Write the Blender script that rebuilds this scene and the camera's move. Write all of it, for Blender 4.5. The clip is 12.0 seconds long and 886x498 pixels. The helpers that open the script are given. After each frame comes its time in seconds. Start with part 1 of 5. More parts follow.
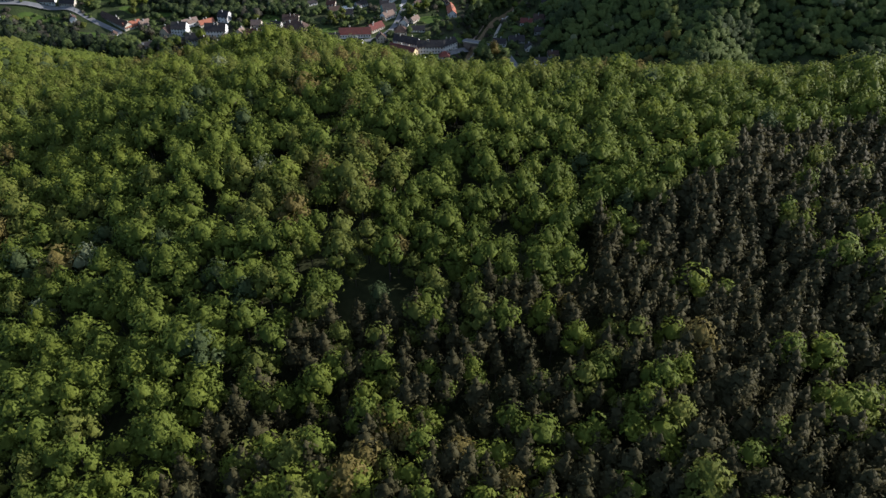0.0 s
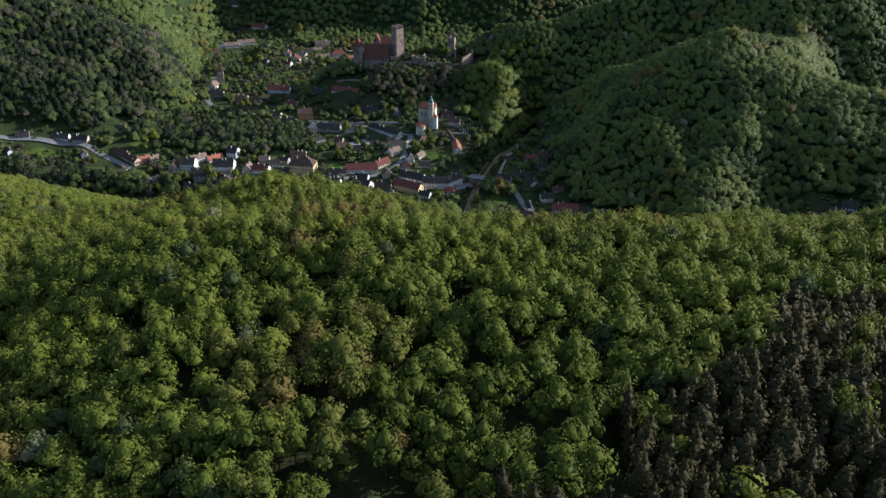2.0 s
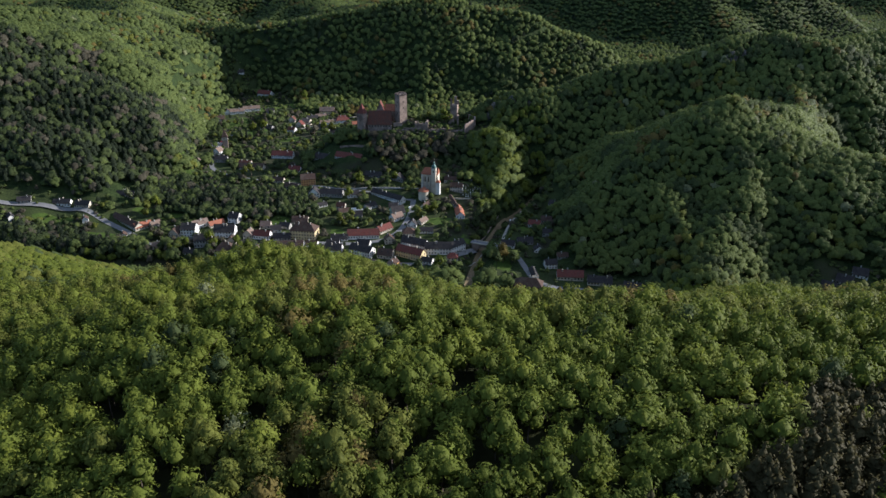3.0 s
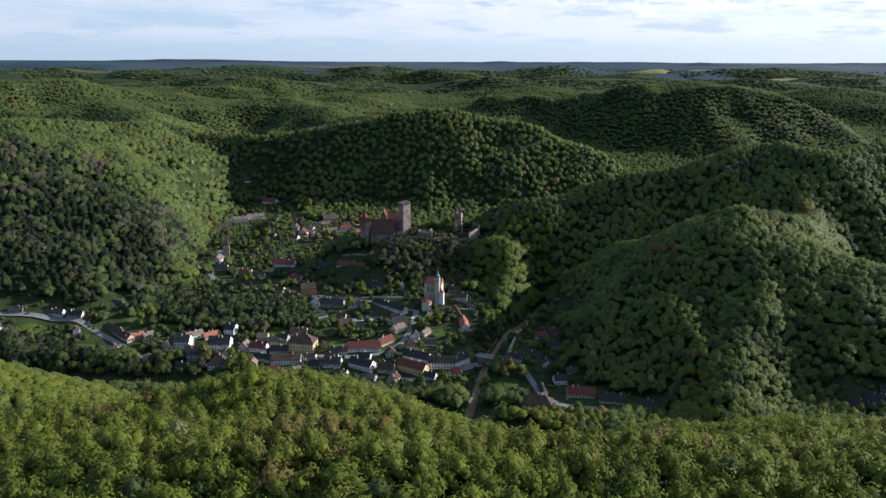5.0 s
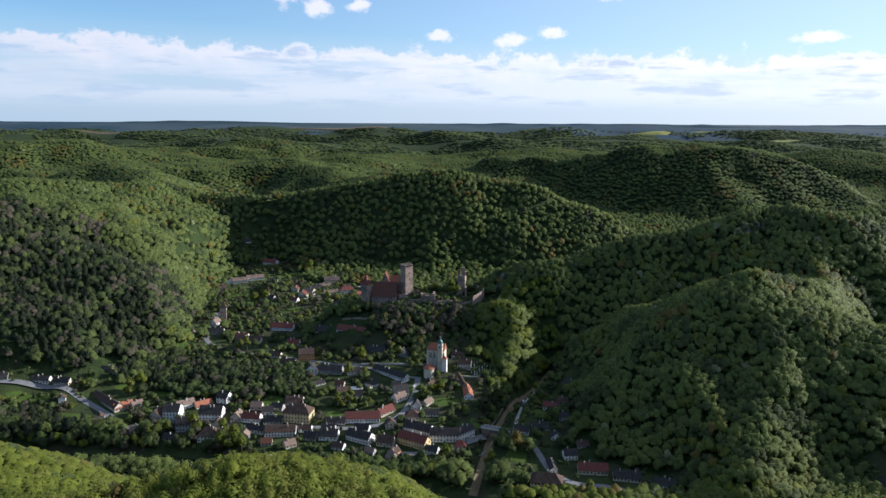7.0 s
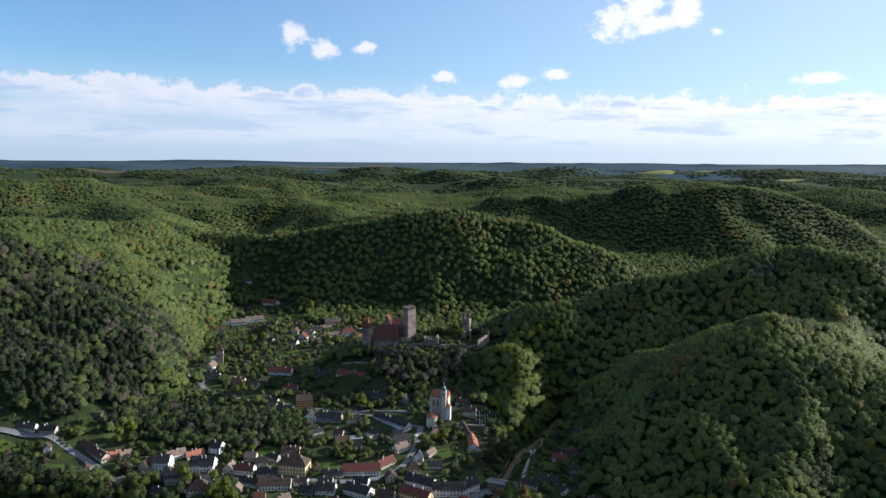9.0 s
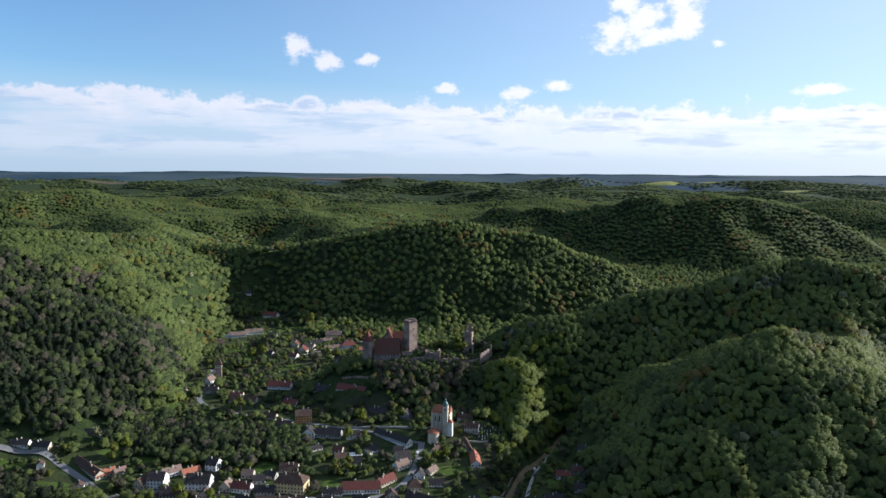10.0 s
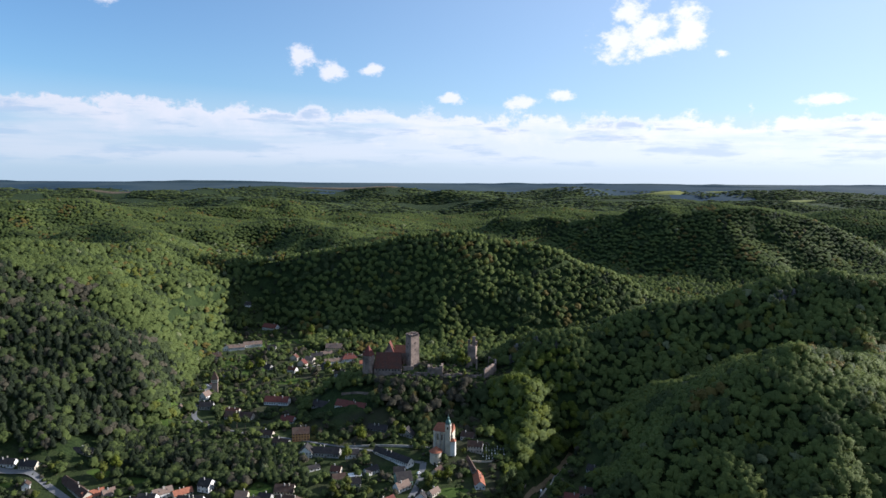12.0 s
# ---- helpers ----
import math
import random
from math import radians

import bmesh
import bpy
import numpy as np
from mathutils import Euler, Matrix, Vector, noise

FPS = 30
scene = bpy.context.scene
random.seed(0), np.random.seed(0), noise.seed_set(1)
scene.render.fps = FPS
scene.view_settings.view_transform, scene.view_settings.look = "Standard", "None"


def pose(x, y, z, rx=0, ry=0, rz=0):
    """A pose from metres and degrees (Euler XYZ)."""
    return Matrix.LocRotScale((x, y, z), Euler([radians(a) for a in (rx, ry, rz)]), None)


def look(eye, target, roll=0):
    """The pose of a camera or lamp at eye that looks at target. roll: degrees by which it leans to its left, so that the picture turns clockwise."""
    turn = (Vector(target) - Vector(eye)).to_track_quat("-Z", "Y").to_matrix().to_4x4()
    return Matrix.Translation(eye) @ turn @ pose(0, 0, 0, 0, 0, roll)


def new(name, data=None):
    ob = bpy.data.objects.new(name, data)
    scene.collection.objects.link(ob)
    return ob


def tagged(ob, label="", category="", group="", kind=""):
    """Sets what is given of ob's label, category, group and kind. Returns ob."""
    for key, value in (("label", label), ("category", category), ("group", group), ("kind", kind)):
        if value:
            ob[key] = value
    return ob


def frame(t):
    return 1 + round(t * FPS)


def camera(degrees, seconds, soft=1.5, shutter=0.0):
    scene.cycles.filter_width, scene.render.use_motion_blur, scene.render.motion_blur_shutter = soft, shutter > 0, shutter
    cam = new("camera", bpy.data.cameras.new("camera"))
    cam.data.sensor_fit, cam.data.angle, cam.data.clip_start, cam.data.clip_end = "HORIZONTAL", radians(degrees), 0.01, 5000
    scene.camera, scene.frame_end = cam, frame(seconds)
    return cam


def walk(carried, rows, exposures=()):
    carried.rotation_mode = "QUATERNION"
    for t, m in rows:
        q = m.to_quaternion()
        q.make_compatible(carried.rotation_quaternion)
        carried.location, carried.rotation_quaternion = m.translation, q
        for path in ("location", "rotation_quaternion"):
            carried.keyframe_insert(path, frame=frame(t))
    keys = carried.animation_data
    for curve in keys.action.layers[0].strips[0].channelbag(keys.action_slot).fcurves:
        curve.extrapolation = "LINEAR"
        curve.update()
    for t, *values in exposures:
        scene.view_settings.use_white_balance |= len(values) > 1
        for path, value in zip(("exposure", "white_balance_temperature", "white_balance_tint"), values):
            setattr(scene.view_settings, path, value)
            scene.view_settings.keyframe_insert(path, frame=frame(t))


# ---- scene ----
cam = camera(65.46, 12.0)

# ---- the camera's flight: seconds, place, tilt, turn, lean ----
PATH = [
    (0.0, (0.21, -0.39, 311.90), 50.574, -0.313, 0.413),
    (0.5, (0.16, 6.23, 311.80), 53.067, -0.213, 0.386),
    (1.0, (0.11, 12.81, 311.69), 55.613, -0.021, 0.312),
    (1.5, (0.06, 19.35, 311.59), 58.080, 0.127, 0.317),
    (2.0, (0.02, 25.86, 311.48), 60.612, 0.244, 0.332),
    (2.5, (-0.02, 32.34, 311.37), 63.152, 0.389, 0.286),
    (3.0, (-0.06, 38.79, 311.25), 65.672, 0.522, 0.253),
    (5.0, (-0.18, 64.42, 310.77), 74.225, 0.909, 0.222),
    (5.5, (-0.19, 70.79, 310.65), 75.667, 1.028, 0.250),
    (6.0, (-0.20, 77.16, 310.52), 76.923, 1.103, 0.241),
    (6.5, (-0.21, 83.53, 310.39), 78.060, 1.171, 0.252),
    (7.0, (-0.20, 89.90, 310.26), 79.097, 1.233, 0.275),
    (9.0, (-0.11, 115.43, 309.74), 82.280, 1.622, 0.301),
    (9.5, (-0.06, 121.85, 309.61), 82.789, 1.713, 0.286),
    (10.0, (-0.01, 128.29, 309.47), 83.197, 1.816, 0.291),
    (10.5, (0.06, 134.75, 309.34), 83.492, 1.925, 0.299),
    (11.0, (0.14, 141.24, 309.21), 83.715, 2.001, 0.323),
    (11.5, (0.23, 147.76, 309.07), 83.847, 2.059, 0.317),
    (12.0, (0.33, 154.31, 308.94), 83.967, 2.143, 0.294),
]
EYES = [(t, Matrix.Translation(e) @ pose(0, 0, 0, tilt, 0, turn) @ pose(0, 0, 0, 0, 0, lean)) for t, e, tilt, turn, lean in PATH]
walk(cam, EYES, [(0.0, 1.03, 5800, 15), (12.0, 1.03, 5800, 15)])

# ---- sky, clouds and sun ----
SUN_TURN, SUN_HEIGHT = 71, 22     # degrees to the right of the flight, and above the level
world = bpy.data.worlds.new("sky")
scene.world = world
world.use_nodes = True
wn, wl = world.node_tree.nodes, world.node_tree.links
wn.clear()


def sky_math(op, a, b=None, c=None, clamp=False):
    n = wn.new("ShaderNodeMath")
    n.operation, n.use_clamp = op, clamp
    for i, v in enumerate((a, b, c)):
        if v is None:
            continue
        if isinstance(v, (int, float)):
            n.inputs[i].default_value = v
        else:
            wl.new(v, n.inputs[i])
    return n.outputs[0]


def sky_step(v, a, b):
    n = wn.new("ShaderNodeMapRange")
    n.interpolation_type = "SMOOTHSTEP"
    wl.new(v, n.inputs["Value"])
    n.inputs["From Min"].default_value, n.inputs["From Max"].default_value = a, b
    return n.outputs["Result"]


def sky_noise(vector, scale, detail, rough=0.6):
    n = wn.new("ShaderNodeTexNoise")
    wl.new(vector, n.inputs["Vector"])
    n.inputs["Scale"].default_value, n.inputs["Detail"].default_value, n.inputs["Roughness"].default_value = scale, detail, rough
    return n.outputs["Fac"]


blue = wn.new("ShaderNodeTexSky")
blue.sky_type, blue.sun_disc = "NISHITA", False
blue.sun_elevation, blue.sun_rotation = radians(SUN_HEIGHT), radians(SUN_TURN)
blue.altitude, blue.air_density, blue.dust_density, blue.ozone_density = 400, 1.0, 0.6, 2.0
tc = wn.new("ShaderNodeTexCoord")
sep = wn.new("ShaderNodeSeparateXYZ")
wl.new(tc.outputs["Generated"], sep.inputs[0])
az = sky_math("MULTIPLY", sky_math("ARCTAN2", sep.outputs[0], sep.outputs[1]), 57.3)
el = sky_math("MULTIPLY", sky_math("ARCSINE", sep.outputs[2]), 57.3)


def sky_plane(across, up):
    """Turn and height in degrees, scaled, as a vector for noise."""
    comb = wn.new("ShaderNodeCombineXYZ")
    wl.new(sky_math("MULTIPLY", az, across), comb.inputs[0])
    wl.new(sky_math("MULTIPLY", el, up), comb.inputs[1])
    return comb.outputs[0]


def sky_mix(fac, a, b, blend="MIX"):
    n = wn.new("ShaderNodeMixRGB")
    n.blend_type = blend
    for i, v in enumerate((fac, a, b)):
        if isinstance(v, (int, float)):
            n.inputs[i].default_value = v
        elif isinstance(v, tuple):
            n.inputs[i].default_value = (*v, 1)
        else:
            wl.new(v, n.inputs[i])
    return n.outputs[0]


tint = sky_mix(1.0, blue.outputs[0], (0.50, 0.64, 0.71), "MULTIPLY")
sunward = sky_step(sky_math("ABSOLUTE", sky_math("SUBTRACT", az, SUN_TURN)), 120, 20)
# thin white haze that thickens towards the sun and the horizon
haze = sky_math("MAXIMUM", sky_math("MULTIPLY", sunward, 0.62), sky_math("MULTIPLY", sky_step(el, 8.5, 2.5), 0.8))
# extra haze overhead, out of view, added to lift the fill light
haze = sky_math("MAXIMUM", haze, sky_math("MULTIPLY", sky_step(el, 15, 45), 0.5))
haze_colour = sky_mix(sunward, (2.32, 2.95, 3.5), (3.85, 4.15, 4.5))
clear = sky_mix(haze, tint, haze_colour)
# a long bank of cumulus low over the horizon: crisp heaped tops, fading into streaks below
heaps = sky_noise(sky_plane(0.33, 0.42), 1.0, 9, 0.62)
long_streaks = sky_noise(sky_plane(0.05, 0.55), 1.0, 6, 0.55)
top = sky_math("ADD", sky_math("MULTIPLY", sky_math("SUBTRACT", heaps, 0.5), 6.0), sky_math("SUBTRACT", 5.2, sky_math("MULTIPLY", az, 0.028)))
below = sky_math("SUBTRACT", top, el)
bank = sky_math("MULTIPLY", sky_step(below, 0.0, 0.7), sky_step(el, 0.3, 1.8))
bank = sky_math("MULTIPLY", bank, sky_step(sky_math("ADD", long_streaks, sky_math("MULTIPLY", sunward, 0.12)), 0.33, 0.56))
bank = sky_math("MULTIPLY", bank, sky_math("SUBTRACT", 1.0, sky_math("MULTIPLY", sky_step(below, 0.4, 3.0), 0.45)))
# single clouds: turn, height, half width, half height in degrees
lump = None
for a, e, ra, re in ((11.6, 10.5, 3.4, 2.2), (12.6, 12.6, 2.2, 1.8), (16.8, 11.4, 2.3, 3.0), (14.8, 10.0, 3.2, 1.7), (14.2, 11.4, 2.6, 1.9), (-13.8, 9.1, 1.9, 1.6), (-11.3, 8.3, 2.2, 1.3),
                     (-8.0, 8.5, 1.7, 0.8), (-1.6, 6.3, 1.7, 0.9), (4.6, 5.9, 3.2, 0.9), (7.0, 6.4, 1.9, 0.8), (26.3, 5.6, 2.6, 0.7), (-32, 13.3, 4.6, 1.7),
                     (-28.0, 13.2, 1.9, 1.5), (19.4, 9.3, 0.9, 0.6), (46, 9, 6, 2.5), (-58, 9, 8, 3), (75, 14, 9, 4)):
    u = sky_math("DIVIDE", sky_math("SUBTRACT", az, a), ra)
    v = sky_math("DIVIDE", sky_math("SUBTRACT", el, e), re)
    d = sky_math("SUBTRACT", 1.0, sky_math("SQRT", sky_math("ADD", sky_math("MULTIPLY", u, u), sky_math("MULTIPLY", v, v))), clamp=True)
    lump = d if lump is None else sky_math("MAXIMUM", lump, d)
ragged = sky_noise(sky_plane(0.42, 0.62), 1.0, 10, 0.66)
single = sky_step(sky_math("ADD", sky_math("MULTIPLY", sky_math("SUBTRACT", ragged, 0.5), 2.4), lump), 0.28, 0.78)
single = sky_math("MULTIPLY", single, sky_step(lump, 0.0, 0.22))
cover = sky_math("MAXIMUM", bank, single)
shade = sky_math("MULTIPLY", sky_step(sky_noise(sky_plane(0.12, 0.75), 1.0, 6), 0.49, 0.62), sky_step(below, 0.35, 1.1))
cloud_lit = sky_mix(sunward, (3.6, 3.65, 3.75), (5.3, 5.2, 5.05))
cloud_shade = sky_mix(sunward, (2.45, 2.95, 3.5), (3.3, 3.6, 4.05))
back = wn.new("ShaderNodeBackground")
back.inputs["Strength"].default_value = 0.107
wl.new(sky_mix(cover, clear, sky_mix(shade, cloud_lit, cloud_shade)), back.inputs["Color"])
wl.new(back.outputs[0], wn.new("ShaderNodeOutputWorld").inputs["Surface"])

lamp = bpy.data.lights.new("sun", "SUN")
lamp.energy, lamp.angle, lamp.color = 4.6, radians(0.53), (1.0, 0.93, 0.80)
a, e = radians(SUN_TURN), radians(SUN_HEIGHT)
new("sun", lamp).matrix_world = look((0, 0, 600), (-math.sin(a) * math.cos(e), -math.cos(a) * math.cos(e), 600 - math.sin(e)))


# ---- materials ----
def material(name, dark, light, scale=1.0, rough=0.9, bump=0.0, fine=6.0, spread=0.0, leafy=False, metal=0.0, stains=None, vec="Object", gloss=0.1):
    """Two tones mixed by noise at two sizes; spread varies whole objects, leafy lets light through."""
    m = bpy.data.materials.new(name)
    m.use_nodes = True
    n, k = m.node_tree.nodes, m.node_tree.links
    b = n["Principled BSDF"]
    b.inputs["Roughness"].default_value, b.inputs["Metallic"].default_value = rough, metal
    co = n.new("ShaderNodeTexCoord")
    big, small = n.new("ShaderNodeTexNoise"), n.new("ShaderNodeTexNoise")
    for tex, s in ((big, scale), (small, scale * fine)):
        tex.inputs["Scale"].default_value, tex.inputs["Detail"].default_value = s, 4
        k.new(co.outputs[vec], tex.inputs["Vector"])
    add = n.new("ShaderNodeMath")
    add.operation = "ADD"
    k.new(big.outputs["Fac"], add.inputs[0])
    k.new(small.outputs["Fac"], add.inputs[1])
    last = add.outputs[0]
    if spread:
        info, geo = n.new("ShaderNodeObjectInfo"), n.new("ShaderNodeNewGeometry")
        for src, share in ((info.outputs["Random"], spread * 1.6), (geo.outputs["Random Per Island"], spread * 0.4)):
            mad = n.new("ShaderNodeMath")
            mad.operation = "MULTIPLY_ADD"
            k.new(src, mad.inputs[0])
            mad.inputs[1].default_value = share
            k.new(last, mad.inputs[2])
            last = mad.outputs[0]
    ramp = n.new("ShaderNodeValToRGB")
    ramp.color_ramp.elements[0].color, ramp.color_ramp.elements[1].color = (*dark, 1), (*light, 1)
    rng = n.new("ShaderNodeMapRange")
    k.new(last, rng.inputs["Value"])
    rng.inputs["From Min"].default_value, rng.inputs["From Max"].default_value = 0.7, 1.3 + 2 * spread
    k.new(rng.outputs["Result"], ramp.inputs["Fac"])
    colour = ramp.outputs["Color"]
    if stains:
        st = n.new("ShaderNodeTexNoise")
        st.inputs["Scale"].default_value, st.inputs["Detail"].default_value = scale * 0.35, 5
        k.new(co.outputs[vec], st.inputs["Vector"])
        r2, mix = n.new("ShaderNodeMapRange"), n.new("ShaderNodeMixRGB")
        r2.inputs["From Min"].default_value, r2.inputs["From Max"].default_value = 0.48, 0.66
        k.new(st.outputs["Fac"], r2.inputs["Value"])
        k.new(r2.outputs["Result"], mix.inputs[0])
        k.new(colour, mix.inputs[1])
        mix.inputs[2].default_value = (*stains, 1)
        colour = mix.outputs[0]
    k.new(colour, b.inputs["Base Color"])
    if bump:
        bp = n.new("ShaderNodeBump")
        bp.inputs["Strength"].default_value, bp.inputs["Distance"].default_value = 0.8, bump
        k.new(add.outputs[0], bp.inputs["Height"])
        k.new(bp.outputs[0], b.inputs["Normal"])
    if leafy or rough >= 0.95 or name.endswith(("tiles", "slate")):
        b.inputs["Specular IOR Level"].default_value = gloss
    if leafy:
        tr, mx = n.new("ShaderNodeBsdfTranslucent"), n.new("ShaderNodeMixShader")
        k.new(colour, tr.inputs["Color"])
        mx.inputs[0].default_value = 0.42
        k.new(b.outputs[0], mx.inputs[1])
        k.new(tr.outputs[0], mx.inputs[2])
        k.new(mx.outputs[0], n["Material Output"].inputs["Surface"])
    return m


def leaf(name, dark, light, gloss=0.06):
    return material(name, dark, light, 0.11, 0.6, 0.7, 7.0, 0.16, True, gloss=gloss)


LEAVES = [leaf("beech_leaves", (0.059, 0.080, 0.015), (0.154, 0.184, 0.030)),
          leaf("lime_leaves", (0.076, 0.098, 0.016), (0.182, 0.208, 0.032)),
          leaf("oak_leaves", (0.068, 0.082, 0.018), (0.166, 0.178, 0.036)),
          leaf("young_oak_leaves", (0.090, 0.073, 0.022), (0.191, 0.151, 0.046)),
          leaf("dusky_leaves", (0.038, 0.054, 0.023), (0.092, 0.116, 0.044), 0.04),
          leaf("blossom_leaves", (0.122, 0.137, 0.065), (0.259, 0.274, 0.144)),
          leaf("pine_needles", (0.037, 0.034, 0.015), (0.092, 0.082, 0.037)),
          leaf("spruce_needles", (0.018, 0.027, 0.017), (0.050, 0.063, 0.036), 0.04),
          leaf("bare_twigs", (0.058, 0.053, 0.037), (0.126, 0.114, 0.079)),
          # valley leaves: beech and lime greens with distance haze mixed into the colour
          leaf("hazed_green_leaves", (0.056, 0.080, 0.027), (0.146, 0.180, 0.056), 0.04),
          leaf("hazed_light_green_leaves", (0.074, 0.100, 0.030), (0.166, 0.200, 0.058), 0.04)]
BARK = material("bark", (0.05, 0.04, 0.03), (0.15, 0.12, 0.10), 1.5, 0.95, 0.03)
GROUND = material("rough_meadow", (0.020, 0.028, 0.011), (0.046, 0.062, 0.020), 0.06, 1.0, 0.5, 9.0, stains=(0.036, 0.036, 0.022))
THICKET = material("leafy_undergrowth", (0.013, 0.022, 0.008), (0.032, 0.048, 0.015), 0.09, 1.0, 1.2, 4.0)
FLOOR = material("forest_floor", (0.016, 0.019, 0.008), (0.040, 0.045, 0.017), 0.05, 1.0, 0.4, 9.0)
# far land, the blue of distance haze put into its base colour
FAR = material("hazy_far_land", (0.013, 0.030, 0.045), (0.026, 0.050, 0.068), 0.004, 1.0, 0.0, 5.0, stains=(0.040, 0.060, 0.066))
WATER = material("river_water", (0.012, 0.016, 0.010), (0.022, 0.028, 0.016), 0.05, 0.08, 0.02, 14.0)
BED = material("brown_brook_bed", (0.10, 0.07, 0.033), (0.19, 0.135, 0.065), 0.3, 0.8, 0.1)
ASPHALT = material("asphalt", (0.10, 0.10, 0.105), (0.17, 0.17, 0.17), 0.3, 0.9, 0.01)
TRACK = material("gravel_track", (0.22, 0.20, 0.17), (0.36, 0.33, 0.28), 0.5, 0.95, 0.02)
LAWN = material("lawn", (0.034, 0.060, 0.012), (0.068, 0.102, 0.020), 0.12, 0.95, 0.05)
SOIL = material("tilled_field", (0.079, 0.061, 0.043), (0.144, 0.115, 0.079), 0.05, 1.0, 0.1)
RAPE = material("yellow_field", (0.120, 0.130, 0.036), (0.190, 0.195, 0.060), 0.02, 1.0)
ROCK = material("grey_rock", (0.072, 0.065, 0.058), (0.194, 0.180, 0.158), 0.25, 0.95, 0.8, 5.0)
WALLS = {"white": material("white_plaster", (0.602, 0.585, 0.550), (0.740, 0.731, 0.705), 0.4, 0.9, 0.01, stains=(0.533, 0.516, 0.482)),
         "cream": material("cream_plaster", (0.413, 0.361, 0.284), (0.533, 0.482, 0.387), 0.4, 0.9, 0.01, stains=(0.344, 0.301, 0.241)),
         "yellow": material("yellow_plaster", (0.516, 0.396, 0.189), (0.619, 0.499, 0.275), 0.4, 0.9, 0.01, stains=(0.430, 0.344, 0.206)),
         "orange": material("orange_plaster", (0.430, 0.206, 0.077), (0.533, 0.284, 0.120), 0.4, 0.9, 0.01),
         "green": material("pale_green_plaster", (0.258, 0.396, 0.310), (0.361, 0.499, 0.396), 0.4, 0.9, 0.01),
         "grey": material("grey_plaster", (0.275, 0.267, 0.249), (0.387, 0.378, 0.353), 0.4, 0.9, 0.01, stains=(0.215, 0.206, 0.189))}
ROOFS = {"slate": material("dark_slate", (0.021, 0.019, 0.020), (0.050, 0.045, 0.046), 0.7, 0.75, 0.03, stains=(0.052, 0.047, 0.043)),
         "brown": material("brown_tiles", (0.045, 0.028, 0.022), (0.091, 0.059, 0.048), 0.7, 0.85, 0.03, stains=(0.086, 0.065, 0.052)),
         "red": material("dark_red_tiles", (0.092, 0.030, 0.026), (0.172, 0.062, 0.050), 0.7, 0.85, 0.03, stains=(0.112, 0.052, 0.043)),
         "orange": material("orange_tiles", (0.220, 0.078, 0.045), (0.340, 0.140, 0.088), 0.7, 0.85, 0.03, stains=(0.232, 0.095, 0.060)),
         "tan": material("weathered_tiles", (0.130, 0.086, 0.069), (0.227, 0.165, 0.130), 0.7, 0.85, 0.03, stains=(0.172, 0.138, 0.112))}
ROOFS["rust"] = material("rust_brown_tiles", (0.076, 0.033, 0.025), (0.145, 0.066, 0.048), 0.7, 0.85, 0.03, stains=(0.086, 0.052, 0.043))
STONE = material("castle_stone", (0.170, 0.126, 0.104), (0.330, 0.255, 0.212), 0.35, 0.95, 0.15, 5.0, stains=(0.112, 0.090, 0.077))
GLASS = material("window_glass", (0.015, 0.018, 0.022), (0.03, 0.035, 0.04), 1.0, 0.12)
FRAME = material("window_frame_paint", (0.55, 0.53, 0.5), (0.7, 0.68, 0.65), 2.0, 0.6)
WOOD = material("weathered_wood", (0.07, 0.05, 0.035), (0.16, 0.115, 0.08), 2.0, 0.85, 0.01)
COPPER = material("green_copper", (0.035, 0.085, 0.08), (0.08, 0.16, 0.145), 0.8, 0.55, 0.01, metal=0.3)
TIN = material("bright_sheet_metal", (0.6, 0.61, 0.62), (0.8, 0.8, 0.8), 0.5, 0.35, 0.0, metal=0.6)

# ---- the lie of the land ----
def smooth(a, b, v):
    s = np.clip((v - a) / (b - a), 0, 1)
    return s * s * (3 - 2 * s)


def waves(x, y, length, seed):
    """Soft irregular relief between about -1 and 1, made of crossing waves."""
    rng, total = np.random.RandomState(seed), 0
    for k in range(7):
        a, p, s = rng.uniform(0, 6.283), rng.uniform(0, 6.283), rng.uniform(0.7, 1.6)
        u = (x * np.cos(a) + y * np.sin(a)) * 6.283 / (length * s)
        v = (y * np.cos(a) - x * np.sin(a)) * 6.283 / (length * 2.3 * s)
        total = total + np.sin(u + p + 1.3 * np.sin(v + 2 * p))
    return total / 3.2


def meet(a, b, k):
    """The higher of two grounds, with a rounded join."""
    s = np.clip(0.5 + 0.5 * (a - b) / k, 0, 1)
    return b + (a - b) * s + k * s * (1 - s)


